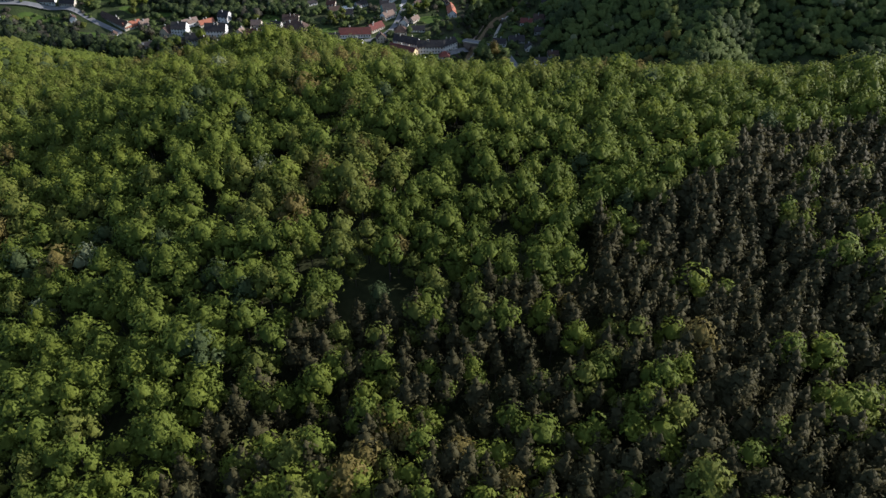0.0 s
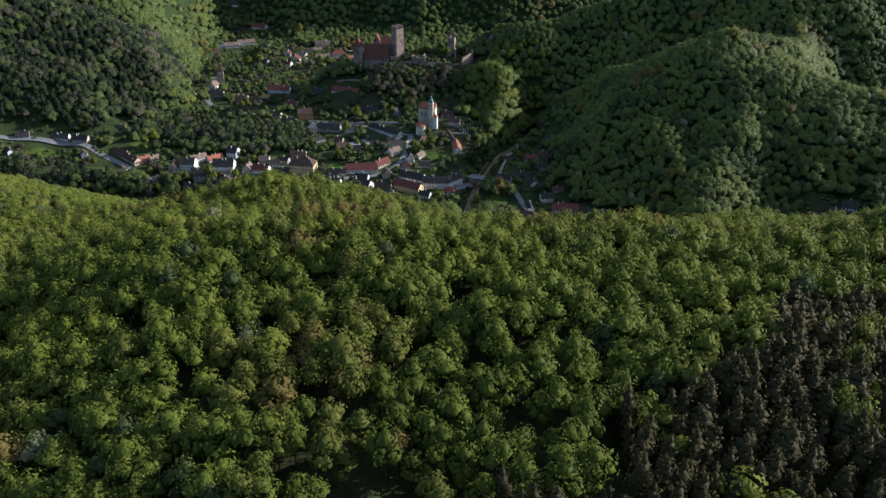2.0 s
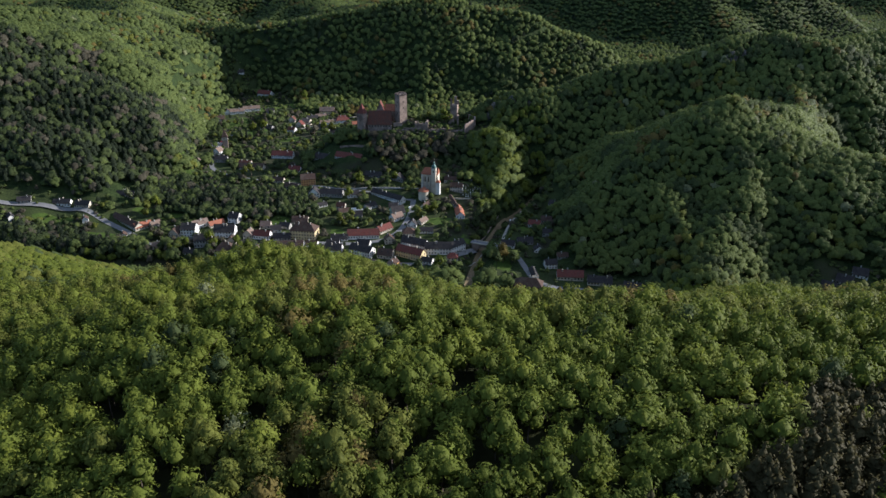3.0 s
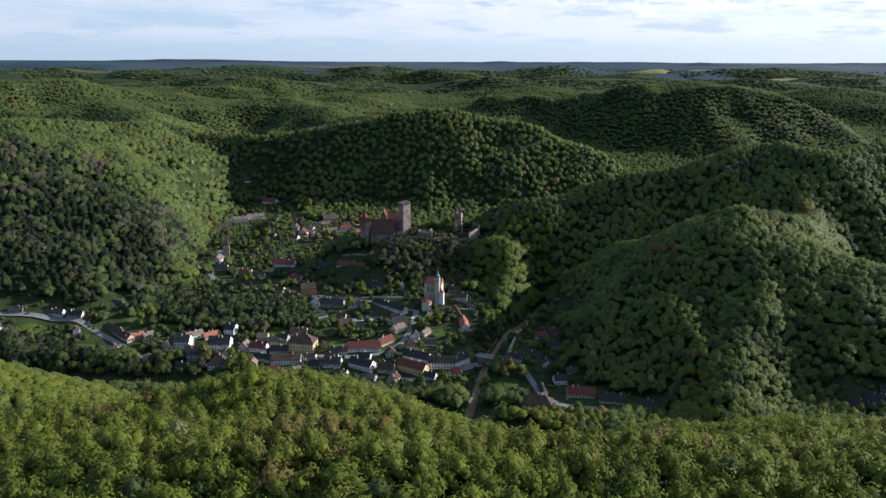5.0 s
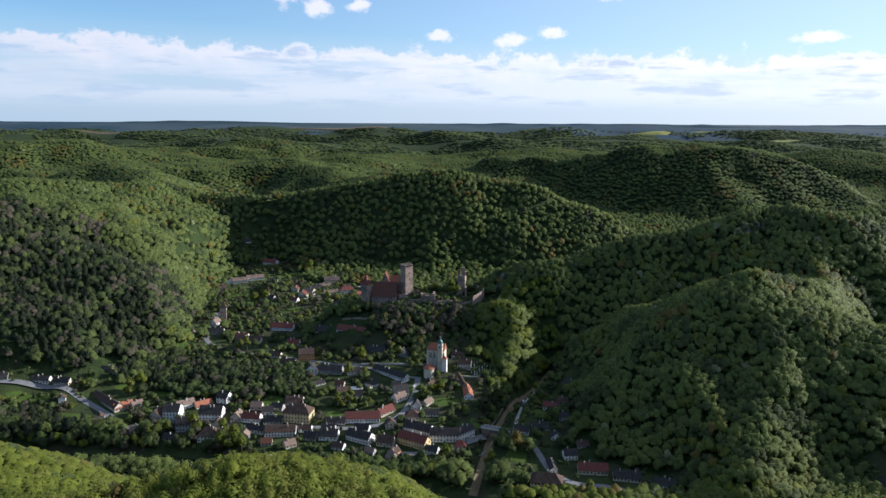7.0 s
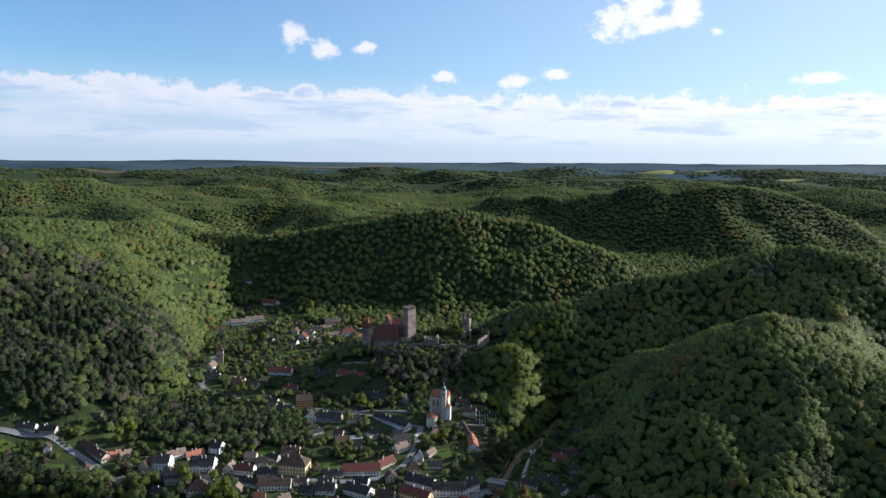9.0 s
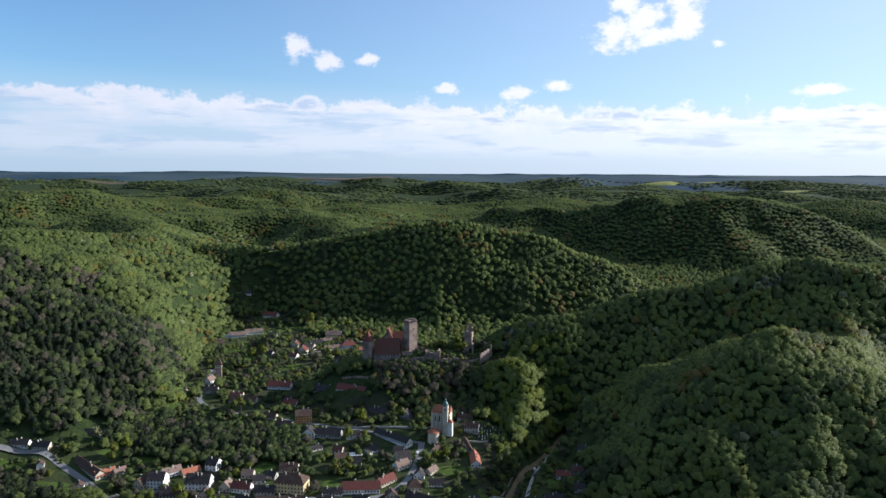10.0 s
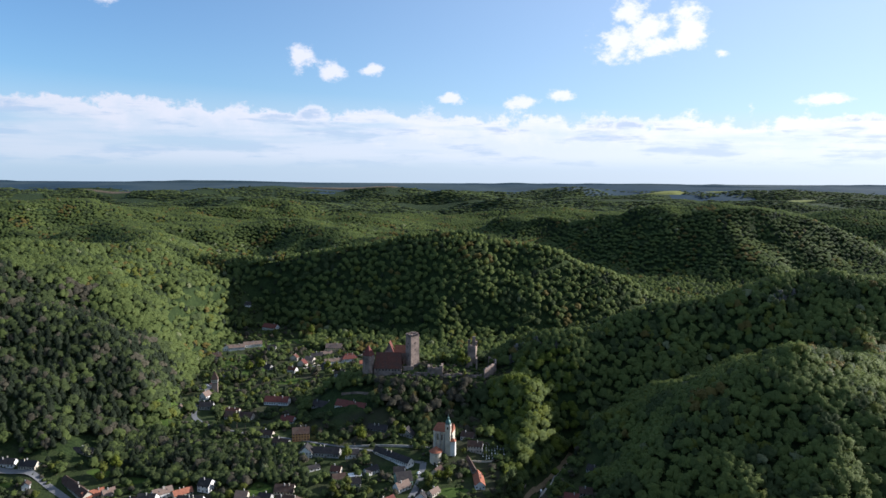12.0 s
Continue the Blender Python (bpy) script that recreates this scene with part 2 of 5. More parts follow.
# Crest lines of the hills: side slope, rounding, then points x, y, z.
RIDGES = (
    (1.14, 16, ((135, 800, -10), (190, 800, 38), (245, 808, 95), (320, 818, 140), (385, 840, 124), (432, 890, 112), (462, 960, 128), (480, 1020, 165))),
    (1.0, 20, ((318, 800, 122), (292, 700, 72), (238, 618, 30))),
    (0.62, 30, ((320, 818, 136), (400, 765, 98), (480, 720, 90), (620, 700, 92))),
    (1.10, 20, ((62, 1000, 92), (90, 1004, 106), (154, 1012, 112), (233, 1022, 138), (313, 1030, 150), (388, 1035, 177),
                (461, 1030, 184), (510, 1020, 174), (620, 1060, 184), (900, 1120, 184), (1500, 1250, 178))),
    (0.75, 24, ((-122, 962, 72), (-66, 972, 84), (-20, 972, 79), (8, 985, 82), (33, 968, 64), (62, 1000, 90))),
    (0.90, 10, ((-32, 834, 34), (24, 846, 37))),
    (1.05, 14, ((34, 958, 72), (64, 924, 70), (78, 890, 60), (72, 852, 42), (54, 806, 18))),
    (1.10, 30, ((-640, 1560, 140), (-495, 1520, 142), (-401, 1460, 144), (-230, 1450, 170), (-117, 1450, 194), (-50, 1450, 207),
                (50, 1450, 190), (163, 1450, 168), (277, 1450, 118), (359, 1440, 80), (420, 1430, 50))),
    (1.00, 36, ((100, 2250, 160), (300, 2180, 176), (385, 2090, 212), (530, 2000, 250), (683, 2000, 244), (840, 1990, 210), (1000, 1960, 140), (1080, 1940, 80))),
    (0.70, 30, ((575, 2000, 244), (640, 1900, 178), (700, 1790, 120), (730, 1700, 60))),
    (1.25, 18, ((-362, 990, 30), (-388, 1018, 62), (-430, 1050, 94), (-470, 1065, 120), (-510, 1065, 144), (-575, 1045, 166),
                (-650, 1010, 190), (-950, 990, 212), (-1500, 1100, 216))),
    (0.50, 40, ((-640, 1060, 190), (-590, 1170, 172), (-580, 1290, 160), (-660, 1520, 150), (-783, 1800, 164), (-1000, 2000, 178))),
    (0.45, 60, ((-900, 1130, 206), (-700, 1230, 192), (-640, 1380, 172))),
    (0.42, 90, ((-1000, 2000, 176), (-524, 2200, 168), (-304, 1900, 150), (-150, 1800, 150))),
    (0.35, 120, ((1000, 2500, 180), (1410, 2400, 188), (1700, 2300, 190))),
    (0.30, 150, ((-1400, 2300, 196), (-1000, 2700, 192), (-300, 3000, 180), (250, 3100, 200), (900, 3050, 190))),
)
RIVER = ((-1500, 600), (-900, 650), (-420, 664), (-250, 660), (-130, 622), (0, 596), (80, 560), (180, 540), (300, 545), (430, 575), (700, 560), (1500, 500))
SIDE = ((-300, 930), (-318, 1000), (-338, 1080), (-358, 1180), (-362, 1320))
BROOK = ((14, 612), (27, 680), (35, 717), (48, 756), (63, 800), (76, 818), (90, 842), (104, 870), (118, 902))


def along(x, y, line, slope=0.0, rounding=0.0):
    """Distance to a line of points, and the height of a ridge that falls off to both sides of it."""
    near, height = np.full(np.shape(x), 1e9), np.full(np.shape(x), -1e9)
    for p, q in zip(line, line[1:]):
        dx, dy = q[0] - p[0], q[1] - p[1]
        s = np.clip(((x - p[0]) * dx + (y - p[1]) * dy) / (dx * dx + dy * dy), 0, 1)
        d = np.hypot(x - p[0] - s * dx, y - p[1] - s * dy)
        if len(p) > 2:
            height = np.maximum(height, p[2] + s * (q[2] - p[2]) - slope * (np.sqrt(d * d + rounding * rounding) - rounding))
        near = np.minimum(near, d)
    return near, height


def ground(x, y):
    """Height of the bare ground."""
    x, y = np.asarray(x, float), np.asarray(y, float)
    land = np.interp(y, (550, 660, 720, 790, 860, 1000, 1320, 1450, 1800, 2200, 2800, 3500, 4200, 4900),
                     (4, 9, 13, 20, 27, 32, 38, 48, 70, 120, 165, 200, 232, 262))
    side = smooth(60, 120, x) * smooth(1500, 1200, y)
    land = land * (1 - side) + side * np.interp(y, (600, 850, 1300, 1600), (6, 9, 20, 50))
    rough = waves(x, y, 150, 5) * 9 + waves(x, y, 60, 9) * 3.0
    for slope, rounding, line in RIDGES:
        d, z = along(x + 6 * waves(x, y, 130, 3), y + 6 * waves(x, y, 140, 4), line, slope, rounding)
        z = z + rough * smooth(10, 70, d)
        land = meet(z, land, 10)
    # the hill that the flight starts over
    w = y + 50 * np.exp(-((x - 60) / 57) ** 2) * smooth(255, 340, y) - 40 * np.exp(-((x + 78) / 60) ** 2) * smooth(275, 350, y)
    w = w + 10 * smooth(110, 240, x) - 25 * smooth(-150, -260, x) - 50 * smooth(-220, -360, x) * smooth(380, 520, y) + 5 * waves(x, y, 120, 11)
    near = np.interp(w, (-600, 60, 170, 235, 265, 300, 350, 410, 470, 560, 640), (170, 182, 190, 188, 180, 164, 140, 107, 72, 8, -30))
    near = near + 3.0 * smooth(-150, -100, x) * smooth(10, -40, x) * smooth(190, 240, y) * smooth(330, 280, y)
    near = near - 0.0009 * np.maximum(-x, 0) ** 2 * smooth(420, 150, y) + 2.0 * waves(x, y, 75, 12)
    land = meet(near, land, 8)
    # valley of the river and of the brook
    d, _ = along(x, y, RIVER)
    land = np.minimum(land, np.maximum(-2, (d - 13) * 0.75) + 400 * smooth(70, 160, d))
    d, _ = along(x, y, BROOK)
    land = np.minimum(land, np.maximum(-1, 2 + (d - 5) * np.where(y > 815, 1.7, 0.8)) + 400 * smooth(40, 90, d))
    # the side valley that opens behind the castle
    d, _ = along(x, y, SIDE)
    land = np.minimum(land, np.interp(y, (900, 1050, 1200, 1330), (29, 32, 34, 38)) + 1.05 * np.maximum(0, d - 42) + 400 * smooth(80, 170, d))
    land = land + smooth(1500, 2200, y) * (22 * waves(x, y, 700, 21) + 9 * waves(x, y, 260, 22)) * smooth(4800, 3600, y)
    return land


def soft_normals(me, normals):
    """Gives a mesh its own smooth normals, one for each vertex."""
    me.polygons.foreach_set("use_smooth", np.ones(len(me.polygons), bool))
    at = me.attributes.new("custom_normal", "FLOAT_VECTOR", "POINT")
    at.data.foreach_set("vector", np.ascontiguousarray(normals, np.float32).ravel())


def mesh_object(name, verts, faces, mats, parent=None, index=None, flat=True, normals=None):
    """One mesh from arrays: triangles or quads, with material slots."""
    me = bpy.data.meshes.new(name)
    me.from_pydata(verts, [], faces) if not isinstance(faces, np.ndarray) else fill(me, verts, faces)
    for m in mats:
        me.materials.append(m)
    if index is not None:
        me.polygons.foreach_set("material_index", np.asarray(index, np.int32))
    if not flat:
        me.polygons.foreach_set("use_smooth", np.ones(len(me.polygons), bool))
    if normals is not None:
        soft_normals(me, normals)
    me.update()
    ob = new(name, me)
    if parent:
        ob.parent = parent
    return ob


def fill(me, verts, faces):
    n, c = faces.shape
    me.vertices.add(len(verts))
    me.vertices.foreach_set("co", np.ascontiguousarray(verts, np.float32).ravel())
    me.loops.add(n * c)
    me.loops.foreach_set("vertex_index", np.ascontiguousarray(faces, np.int32).ravel())
    me.polygons.add(n)
    me.polygons.foreach_set("loop_start", np.arange(0, n * c, c, dtype=np.int32))
    me.update(calc_edges=True)




# ---- ground, water, roads ----
def stretched(low, high, a, b, inner, outer):
    """Steps that are fine between a and b and widen towards low and high."""
    v, out = a, list(np.arange(a, b, inner))
    s = inner
    while v > low:
        s = min(s * 1.12, outer)
        v -= s
        out.append(v)
    v, s = b, inner
    while v < high:
        out.append(v)
        s = min(s * 1.12, outer)
        v += s
    return np.array(sorted(out) + [high])


# clearings: village, gardens and meadows as x, y, half width, half depth, turn
CLEARINGS = ((-150, 735, 175, 62, 0), (-330, 745, 130, 42, -8), (-450, 760, 70, 30, 0), (-20, 745, 75, 75, 0), (75, 745, 42, 60, 0), (115, 638, 78, 24, -8),
             (372, 616, 36, 18, -20), (-150, 850, 120, 55, 0), (-260, 900, 80, 70, 20), (-230, 1010, 120, 60, 0), (-230, 1120, 110, 90, 0),
             (-320, 1200, 60, 110, 0), (-345, 1300, 60, 50, 0), (-336, 1010, 30, 66, 0), (-352, 1100, 28, 60, 0), (-45, 960, 108, 30, 0), (-20, 830, 70, 30, 0), (-402, 1378, 28, 16, 0),
             (100, 800, 22, 80, -20), (-520, 730, 60, 22, 0))


def wooded(x, y):
    """Where the woods grow: not in the clearings, the water or on the far fields."""
    free = np.ones(np.shape(x), bool)
    bend = 7 * waves(x, y, 50, 31)
    for cx, cy, rx, ry, turn in CLEARINGS:
        c, s = math.cos(radians(turn)), math.sin(radians(turn))
        u, v = (x - cx) * c + (y - cy) * s, (y - cy) * c - (x - cx) * s
        free &= (u / (rx + bend)) ** 2 + (v / (ry + bend)) ** 2 > 1
    free &= along(x, y, RIVER)[0] > 19
    free &= (along(x, y, BROOK)[0] > 8) | (y > 880)
    return free


gx, gy = stretched(-4800, 4800, -560, 560, 7.5, 180), stretched(-900, 4880, 60, 1120, 7.5, 75)
mx, my = np.meshgrid(gx, gy)
mz = ground(mx, my)
cols, rows_n = len(gx), len(gy)
ii = (np.arange(rows_n - 1)[:, None] * cols + np.arange(cols - 1)[None]).ravel()
centre = (mx[:-1, :-1] + mx[1:, 1:]) / 2, (my[:-1, :-1] + my[1:, 1:]) / 2
index = wooded(*centre).astype(np.int32)
index[(index == 1) & (centre[1] > 570)] = 3
# past about y 3900 the ground takes the haze-tinted colour
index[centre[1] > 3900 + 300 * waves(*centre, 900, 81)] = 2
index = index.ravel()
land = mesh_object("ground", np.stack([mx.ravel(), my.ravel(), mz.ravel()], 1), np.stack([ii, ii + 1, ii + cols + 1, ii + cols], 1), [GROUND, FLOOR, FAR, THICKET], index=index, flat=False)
tagged(land, "rolling wooded hills and grassy valley floor", "ground", kind="structure")


def on_land(x, y):
    """Height of the built ground, between its grid points."""
    x, y = np.asarray(x, float), np.asarray(y, float)
    i, j = np.clip(np.searchsorted(gx, x) - 1, 0, cols - 2), np.clip(np.searchsorted(gy, y) - 1, 0, rows_n - 2)
    u, v = (x - gx[i]) / (gx[i + 1] - gx[i]), (y - gy[j]) / (gy[j + 1] - gy[j])
    return mz[j, i] * (1 - u) * (1 - v) + mz[j, i + 1] * u * (1 - v) + mz[j + 1, i] * (1 - u) * v + mz[j + 1, i + 1] * u * v


def gz(x, y):
    return float(on_land(x, y))


def resample(line, step):
    pts, out = [Vector(p[:2]) for p in line], []
    for i in range(len(pts) - 1):
        a, b = pts[max(i - 1, 0)], pts[i]
        c, d = pts[i + 1], pts[min(i + 2, len(pts) - 1)]
        n = max(1, int((c - b).length / step))
        for j in range(n):
            t = j / n
            out.append(0.5 * ((2 * b) + (c - a) * t + (2 * a - 5 * b + 4 * c - d) * t * t + (3 * b - a - 3 * c + d) * t ** 3))
    return out + [pts[-1]]


def ribbon(name, line, width, mat, lift=0.25, level=None, label="", category="road", step=5, kerb=0.0):
    """A strip laid along a line of the plan, over the ground or at one level."""
    pts, verts, faces = resample(line, step), [], []
    for i, p in enumerate(pts):
        d = (pts[min(i + 1, len(pts) - 1)] - pts[max(i - 1, 0)]).normalized()
        side = Vector((-d.y, d.x))
        mid = gz(p.x, p.y) if level is None else level
        for s in (-0.5, -0.17, 0.17, 0.5):
            q = p + side * width * s
            z = level if level is not None else max(gz(q.x, q.y), mid - 0.4) + lift
            verts.append((q.x, q.y, z))
    n = len(pts)
    for i in range(n - 1):
        for j in range(3):
            a = i * 4 + j
            faces.append((a, a + 4, a + 5, a + 1))
    ob = mesh_object(name, verts, faces, [mat], flat=False)
    return tagged(ob, label, category, kind="structure")


ribbon("water", RIVER, 30, WATER, level=0.0, label="dark slow river below the wooded slope", category="water", step=15)
ribbon("water", BROOK, 7.5, BED, lift=0.5, label="shallow brown brook in a stone-lined bed", category="water")


# ---- trees ----
OCTA = np.array([(1, 0, 0), (-1, 0, 0), (0, 1, 0), (0, -1, 0), (0, 0, 1), (0, 0, -1)], float)
OCTA_F = np.array([(0, 2, 4), (2, 1, 4), (1, 3, 4), (3, 0, 4), (2, 0, 5), (1, 2, 5), (3, 1, 5), (0, 3, 5)])


GOLD = (1 + 5 ** 0.5) / 2
ICOSA = np.array([(-1, GOLD, 0), (1, GOLD, 0), (-1, -GOLD, 0), (1, -GOLD, 0), (0, -1, GOLD), (0, 1, GOLD), (0, -1, -GOLD), (0, 1, -GOLD),
                  (GOLD, 0, -1), (GOLD, 0, 1), (-GOLD, 0, -1), (-GOLD, 0, 1)]) / math.hypot(1, GOLD)
ICOSA_F = np.array([(a, b, c) for a in range(12) for b in range(a + 1, 12) for c in range(b + 1, 12)
                    if max(np.linalg.norm(ICOSA[p] - ICOSA[q]) for p, q in ((a, b), (b, c), (a, c))) < 1.1])
ICOSA_F = np.array([f if np.dot(np.cross(ICOSA[f[1]] - ICOSA[f[0]], ICOSA[f[2]] - ICOSA[f[0]]), ICOSA[f[0]]) > 0 else f[::-1] for f in ICOSA_F])


def unit(v):
    return v / np.maximum(np.linalg.norm(v, axis=-1, keepdims=True), 1e-6)


def crown(rng, leaves, size, lobes, core=0.82, stretch=1.45, round_cores=0):
    """Leaf clumps on the outside of several lobes, each lobe (x, y, z, rx, rz), round a rough inner mass: verts, faces, normals."""
    verts, faces, normals, base = [], [], [], 0
    lob = np.array(lobes, float)
    middle = np.average(lob[:, :3], axis=0, weights=lob[:, 3] ** 2) - (0, 0, lob[0, 4] * 0.5)
    for k, (x, y, z, rx, rz) in enumerate(lobes):
        ball, sides = (ICOSA, ICOSA_F) if k < round_cores else (OCTA, OCTA_F)
        v = ball * (rx, rx, rz) * core * rng.uniform(0.85, 1.1, (len(ball), 1)) + (x, y, z)
        verts.append(v)
        normals.append(unit(unit(ball / (rx, rx, rz)) + 0.5 * unit(v - middle)))
        faces.append(sides + base)
        base += len(ball)
    if not leaves:
        return np.concatenate(verts), np.concatenate(faces), np.concatenate(normals)
    pick = rng.choice(len(lob), leaves, p=lob[:, 3] ** 2 / (lob[:, 3] ** 2).sum())
    d = rng.normal(size=(leaves, 3))
    d[:, 2] = np.where(rng.rand(leaves) < 0.75, np.abs(d[:, 2]), d[:, 2])
    d = unit(d)
    r = lob[pick][:, [3, 3, 4]] * rng.uniform(0.82, 1.15, (leaves, 1))
    c = lob[pick, :3] + d * r
    nrm = unit(d + rng.normal(size=(leaves, 3)) * 0.3)
    up = np.array((0, 0, 1.3)) + rng.normal(size=(leaves, 3)) * 0.6
    u = unit(up - nrm * (up * nrm).sum(1)[:, None])
    w = np.cross(nrm, u)
    s = size * rng.uniform(0.6, 1.35, (leaves, 1))
    tri = np.stack([c + u * s * stretch, c - u * s * 0.6 + w * s * 0.7, c - u * s * 0.5 - w * s * 0.75], 1).reshape(-1, 3)
    verts.append(tri)
    faces.append(np.arange(leaves * 3).reshape(-1, 3) + base)
    normals.append(np.repeat(unit(d + 0.5 * unit(c - middle) + rng.normal(size=(leaves, 3)) * 0.12), 3, axis=0))
    return np.concatenate(verts), np.concatenate(faces), np.concatenate(normals)


def mounded(rng, height, radius, leaves, size, sides, needle):
    """A far-off crown: uneven overlapping masses with ragged leaf clumps over them."""
    lobes = []
    if needle:
        for k in range(sides):
            u = k / max(sides - 1, 1)
            lobes.append((rng.uniform(-0.3, 0.3), rng.uniform(-0.3, 0.3), height * (0.5 + 0.34 * u), radius * (1.15 - 0.62 * u), height * 0.2))
    else:
        rz = radius * rng.uniform(0.85, 1.2)
        lobes.append((rng.uniform(-0.5, 0.5), rng.uniform(-0.5, 0.5), height - rz, radius * 0.72, rz))
        turn = rng.uniform(0, 6.283)
        for k in range(sides - 1):
            a, d = turn + 6.283 * (k + rng.uniform(-0.35, 0.35)) / max(sides - 1, 1), radius * rng.uniform(0.42, 0.72)
            r = radius * rng.uniform(0.42, 0.66)
            lobes.append((d * math.cos(a), d * math.sin(a), height - radius * rng.uniform(0.75, 1.75), r, r * rng.uniform(0.8, 1.35)))
    return crown(rng, leaves, size, lobes, 0.92, 1.3, 4 if leaves > 20 else 1)


def broad_lobes(rng, n, height, radius):
    """Lobes of a broad-leaved crown."""
    out = [(rng.uniform(-0.4, 0.4), rng.uniform(-0.4, 0.4), height - radius * 0.8, radius * 0.6, radius * 0.85)]
    for k in range(n - 1):
        a = 6.283 * (k + rng.uniform(-0.3, 0.3)) / (n - 1)
        d = radius * rng.uniform(0.45, 0.72)
        out.append((d * math.cos(a), d * math.sin(a), height - radius * rng.uniform(0.95, 2.0), radius * rng.uniform(0.38, 0.56), radius * rng.uniform(0.5, 0.8)))
    return out


def needle_lobes(rng, n, height, radius):
    """Tiers of a conifer's crown."""
    out = []
    for k in range(n):
        u = k / (n - 1)
        out.append((rng.uniform(-0.5, 0.5), rng.uniform(-0.5, 0.5), height * (0.45 + 0.47 * u), radius * (1 - 0.72 * u ** 1.4) + 0.1, height * 0.13))
    return out


def trunk(rng, height, radius, sides=6, limbs=3):
    """A tapered trunk with a few limbs."""
    verts, faces = [], []

    def taper(p, q, r0, r1, n):
        p, q = np.array(p, float), np.array(q, float)
        b = len(verts)
        for c, r in ((p, r0), (q, r1)):
            for k in range(n):
                a = 6.283 * k / n
                verts.append((c[0] + r * math.cos(a), c[1] + r * math.sin(a), c[2]))
        for k in range(n):
            j = (k + 1) % n
            faces.append((b + k, b + j, b + n + j))
            faces.append((b + k, b + n + j, b + n + k))

    taper((0, 0, -0.6), (0, 0, height * 0.55), radius, radius * 0.65, sides)
    taper((0, 0, height * 0.55), (rng.uniform(-0.4, 0.4), rng.uniform(-0.4, 0.4), height * 0.88), radius * 0.65, radius * 0.15, sides)
    for k in range(limbs):
        a = 6.283 * (k + rng.rand()) / max(limbs, 1)
        z = height * rng.uniform(0.35, 0.55)
        taper((0, 0, z), (2.0 * math.cos(a), 2.0 * math.sin(a), z + height * 0.22), radius * 0.4, radius * 0.1, 4)
    return np.array(verts), np.array(faces)


# shapes: near, middle and far; broad-leaved and needle
TREE_RNG = np.random.RandomState(7)
SHAPES = {}
for level, leaves, size, n_lobes, variants in (("near", 310, 0.38, 7, 10), ("middle", 64, 0.80, 5, 14), ("far", 10, 1.25, 3, 12), ("remote", 0, 1.0, 1, 5)):
    for kind in ("broad", "needle"):
        made = []
        for k in range(variants):
            h, r = (13.5, TREE_RNG.uniform(3.6, 4.6) if level == "near" else TREE_RNG.uniform(4.8, 6.0)) if kind == "broad" else (13.5, TREE_RNG.uniform(2.6, 3.3))
            if level == "near":
                lobes = broad_lobes(TREE_RNG, n_lobes, h, r) if kind == "broad" else needle_lobes(TREE_RNG, max(3, n_lobes - 2), h, r)
                cv, cf, cn = crown(TREE_RNG, leaves if kind == "broad" else leaves * 5 // 9, size * (1 if kind == "broad" else 0.8), lobes)
            elif level == "remote":
                cv, cf, cn = crown(TREE_RNG, 0, 1, [(0, 0, h - 6.5, r * 1.25, 6.5)] if kind == "broad" else [(0, 0, h - 7, r * 1.2, 7.0)])
            else:
                cv, cf, cn = mounded(TREE_RNG, h, r, leaves, size, n_lobes, kind == "needle")
            tv, tf = trunk(TREE_RNG, h, 0.22, 3, 1) if level == "near" else trunk(TREE_RNG, h, 0.28, 3, 0)
            if level != "near":
                tv, tf = np.zeros((0, 3)), np.zeros((0, 3), int)
            made.append((cv, cf, cn, tv, tf))
        SHAPES[level, kind] = made


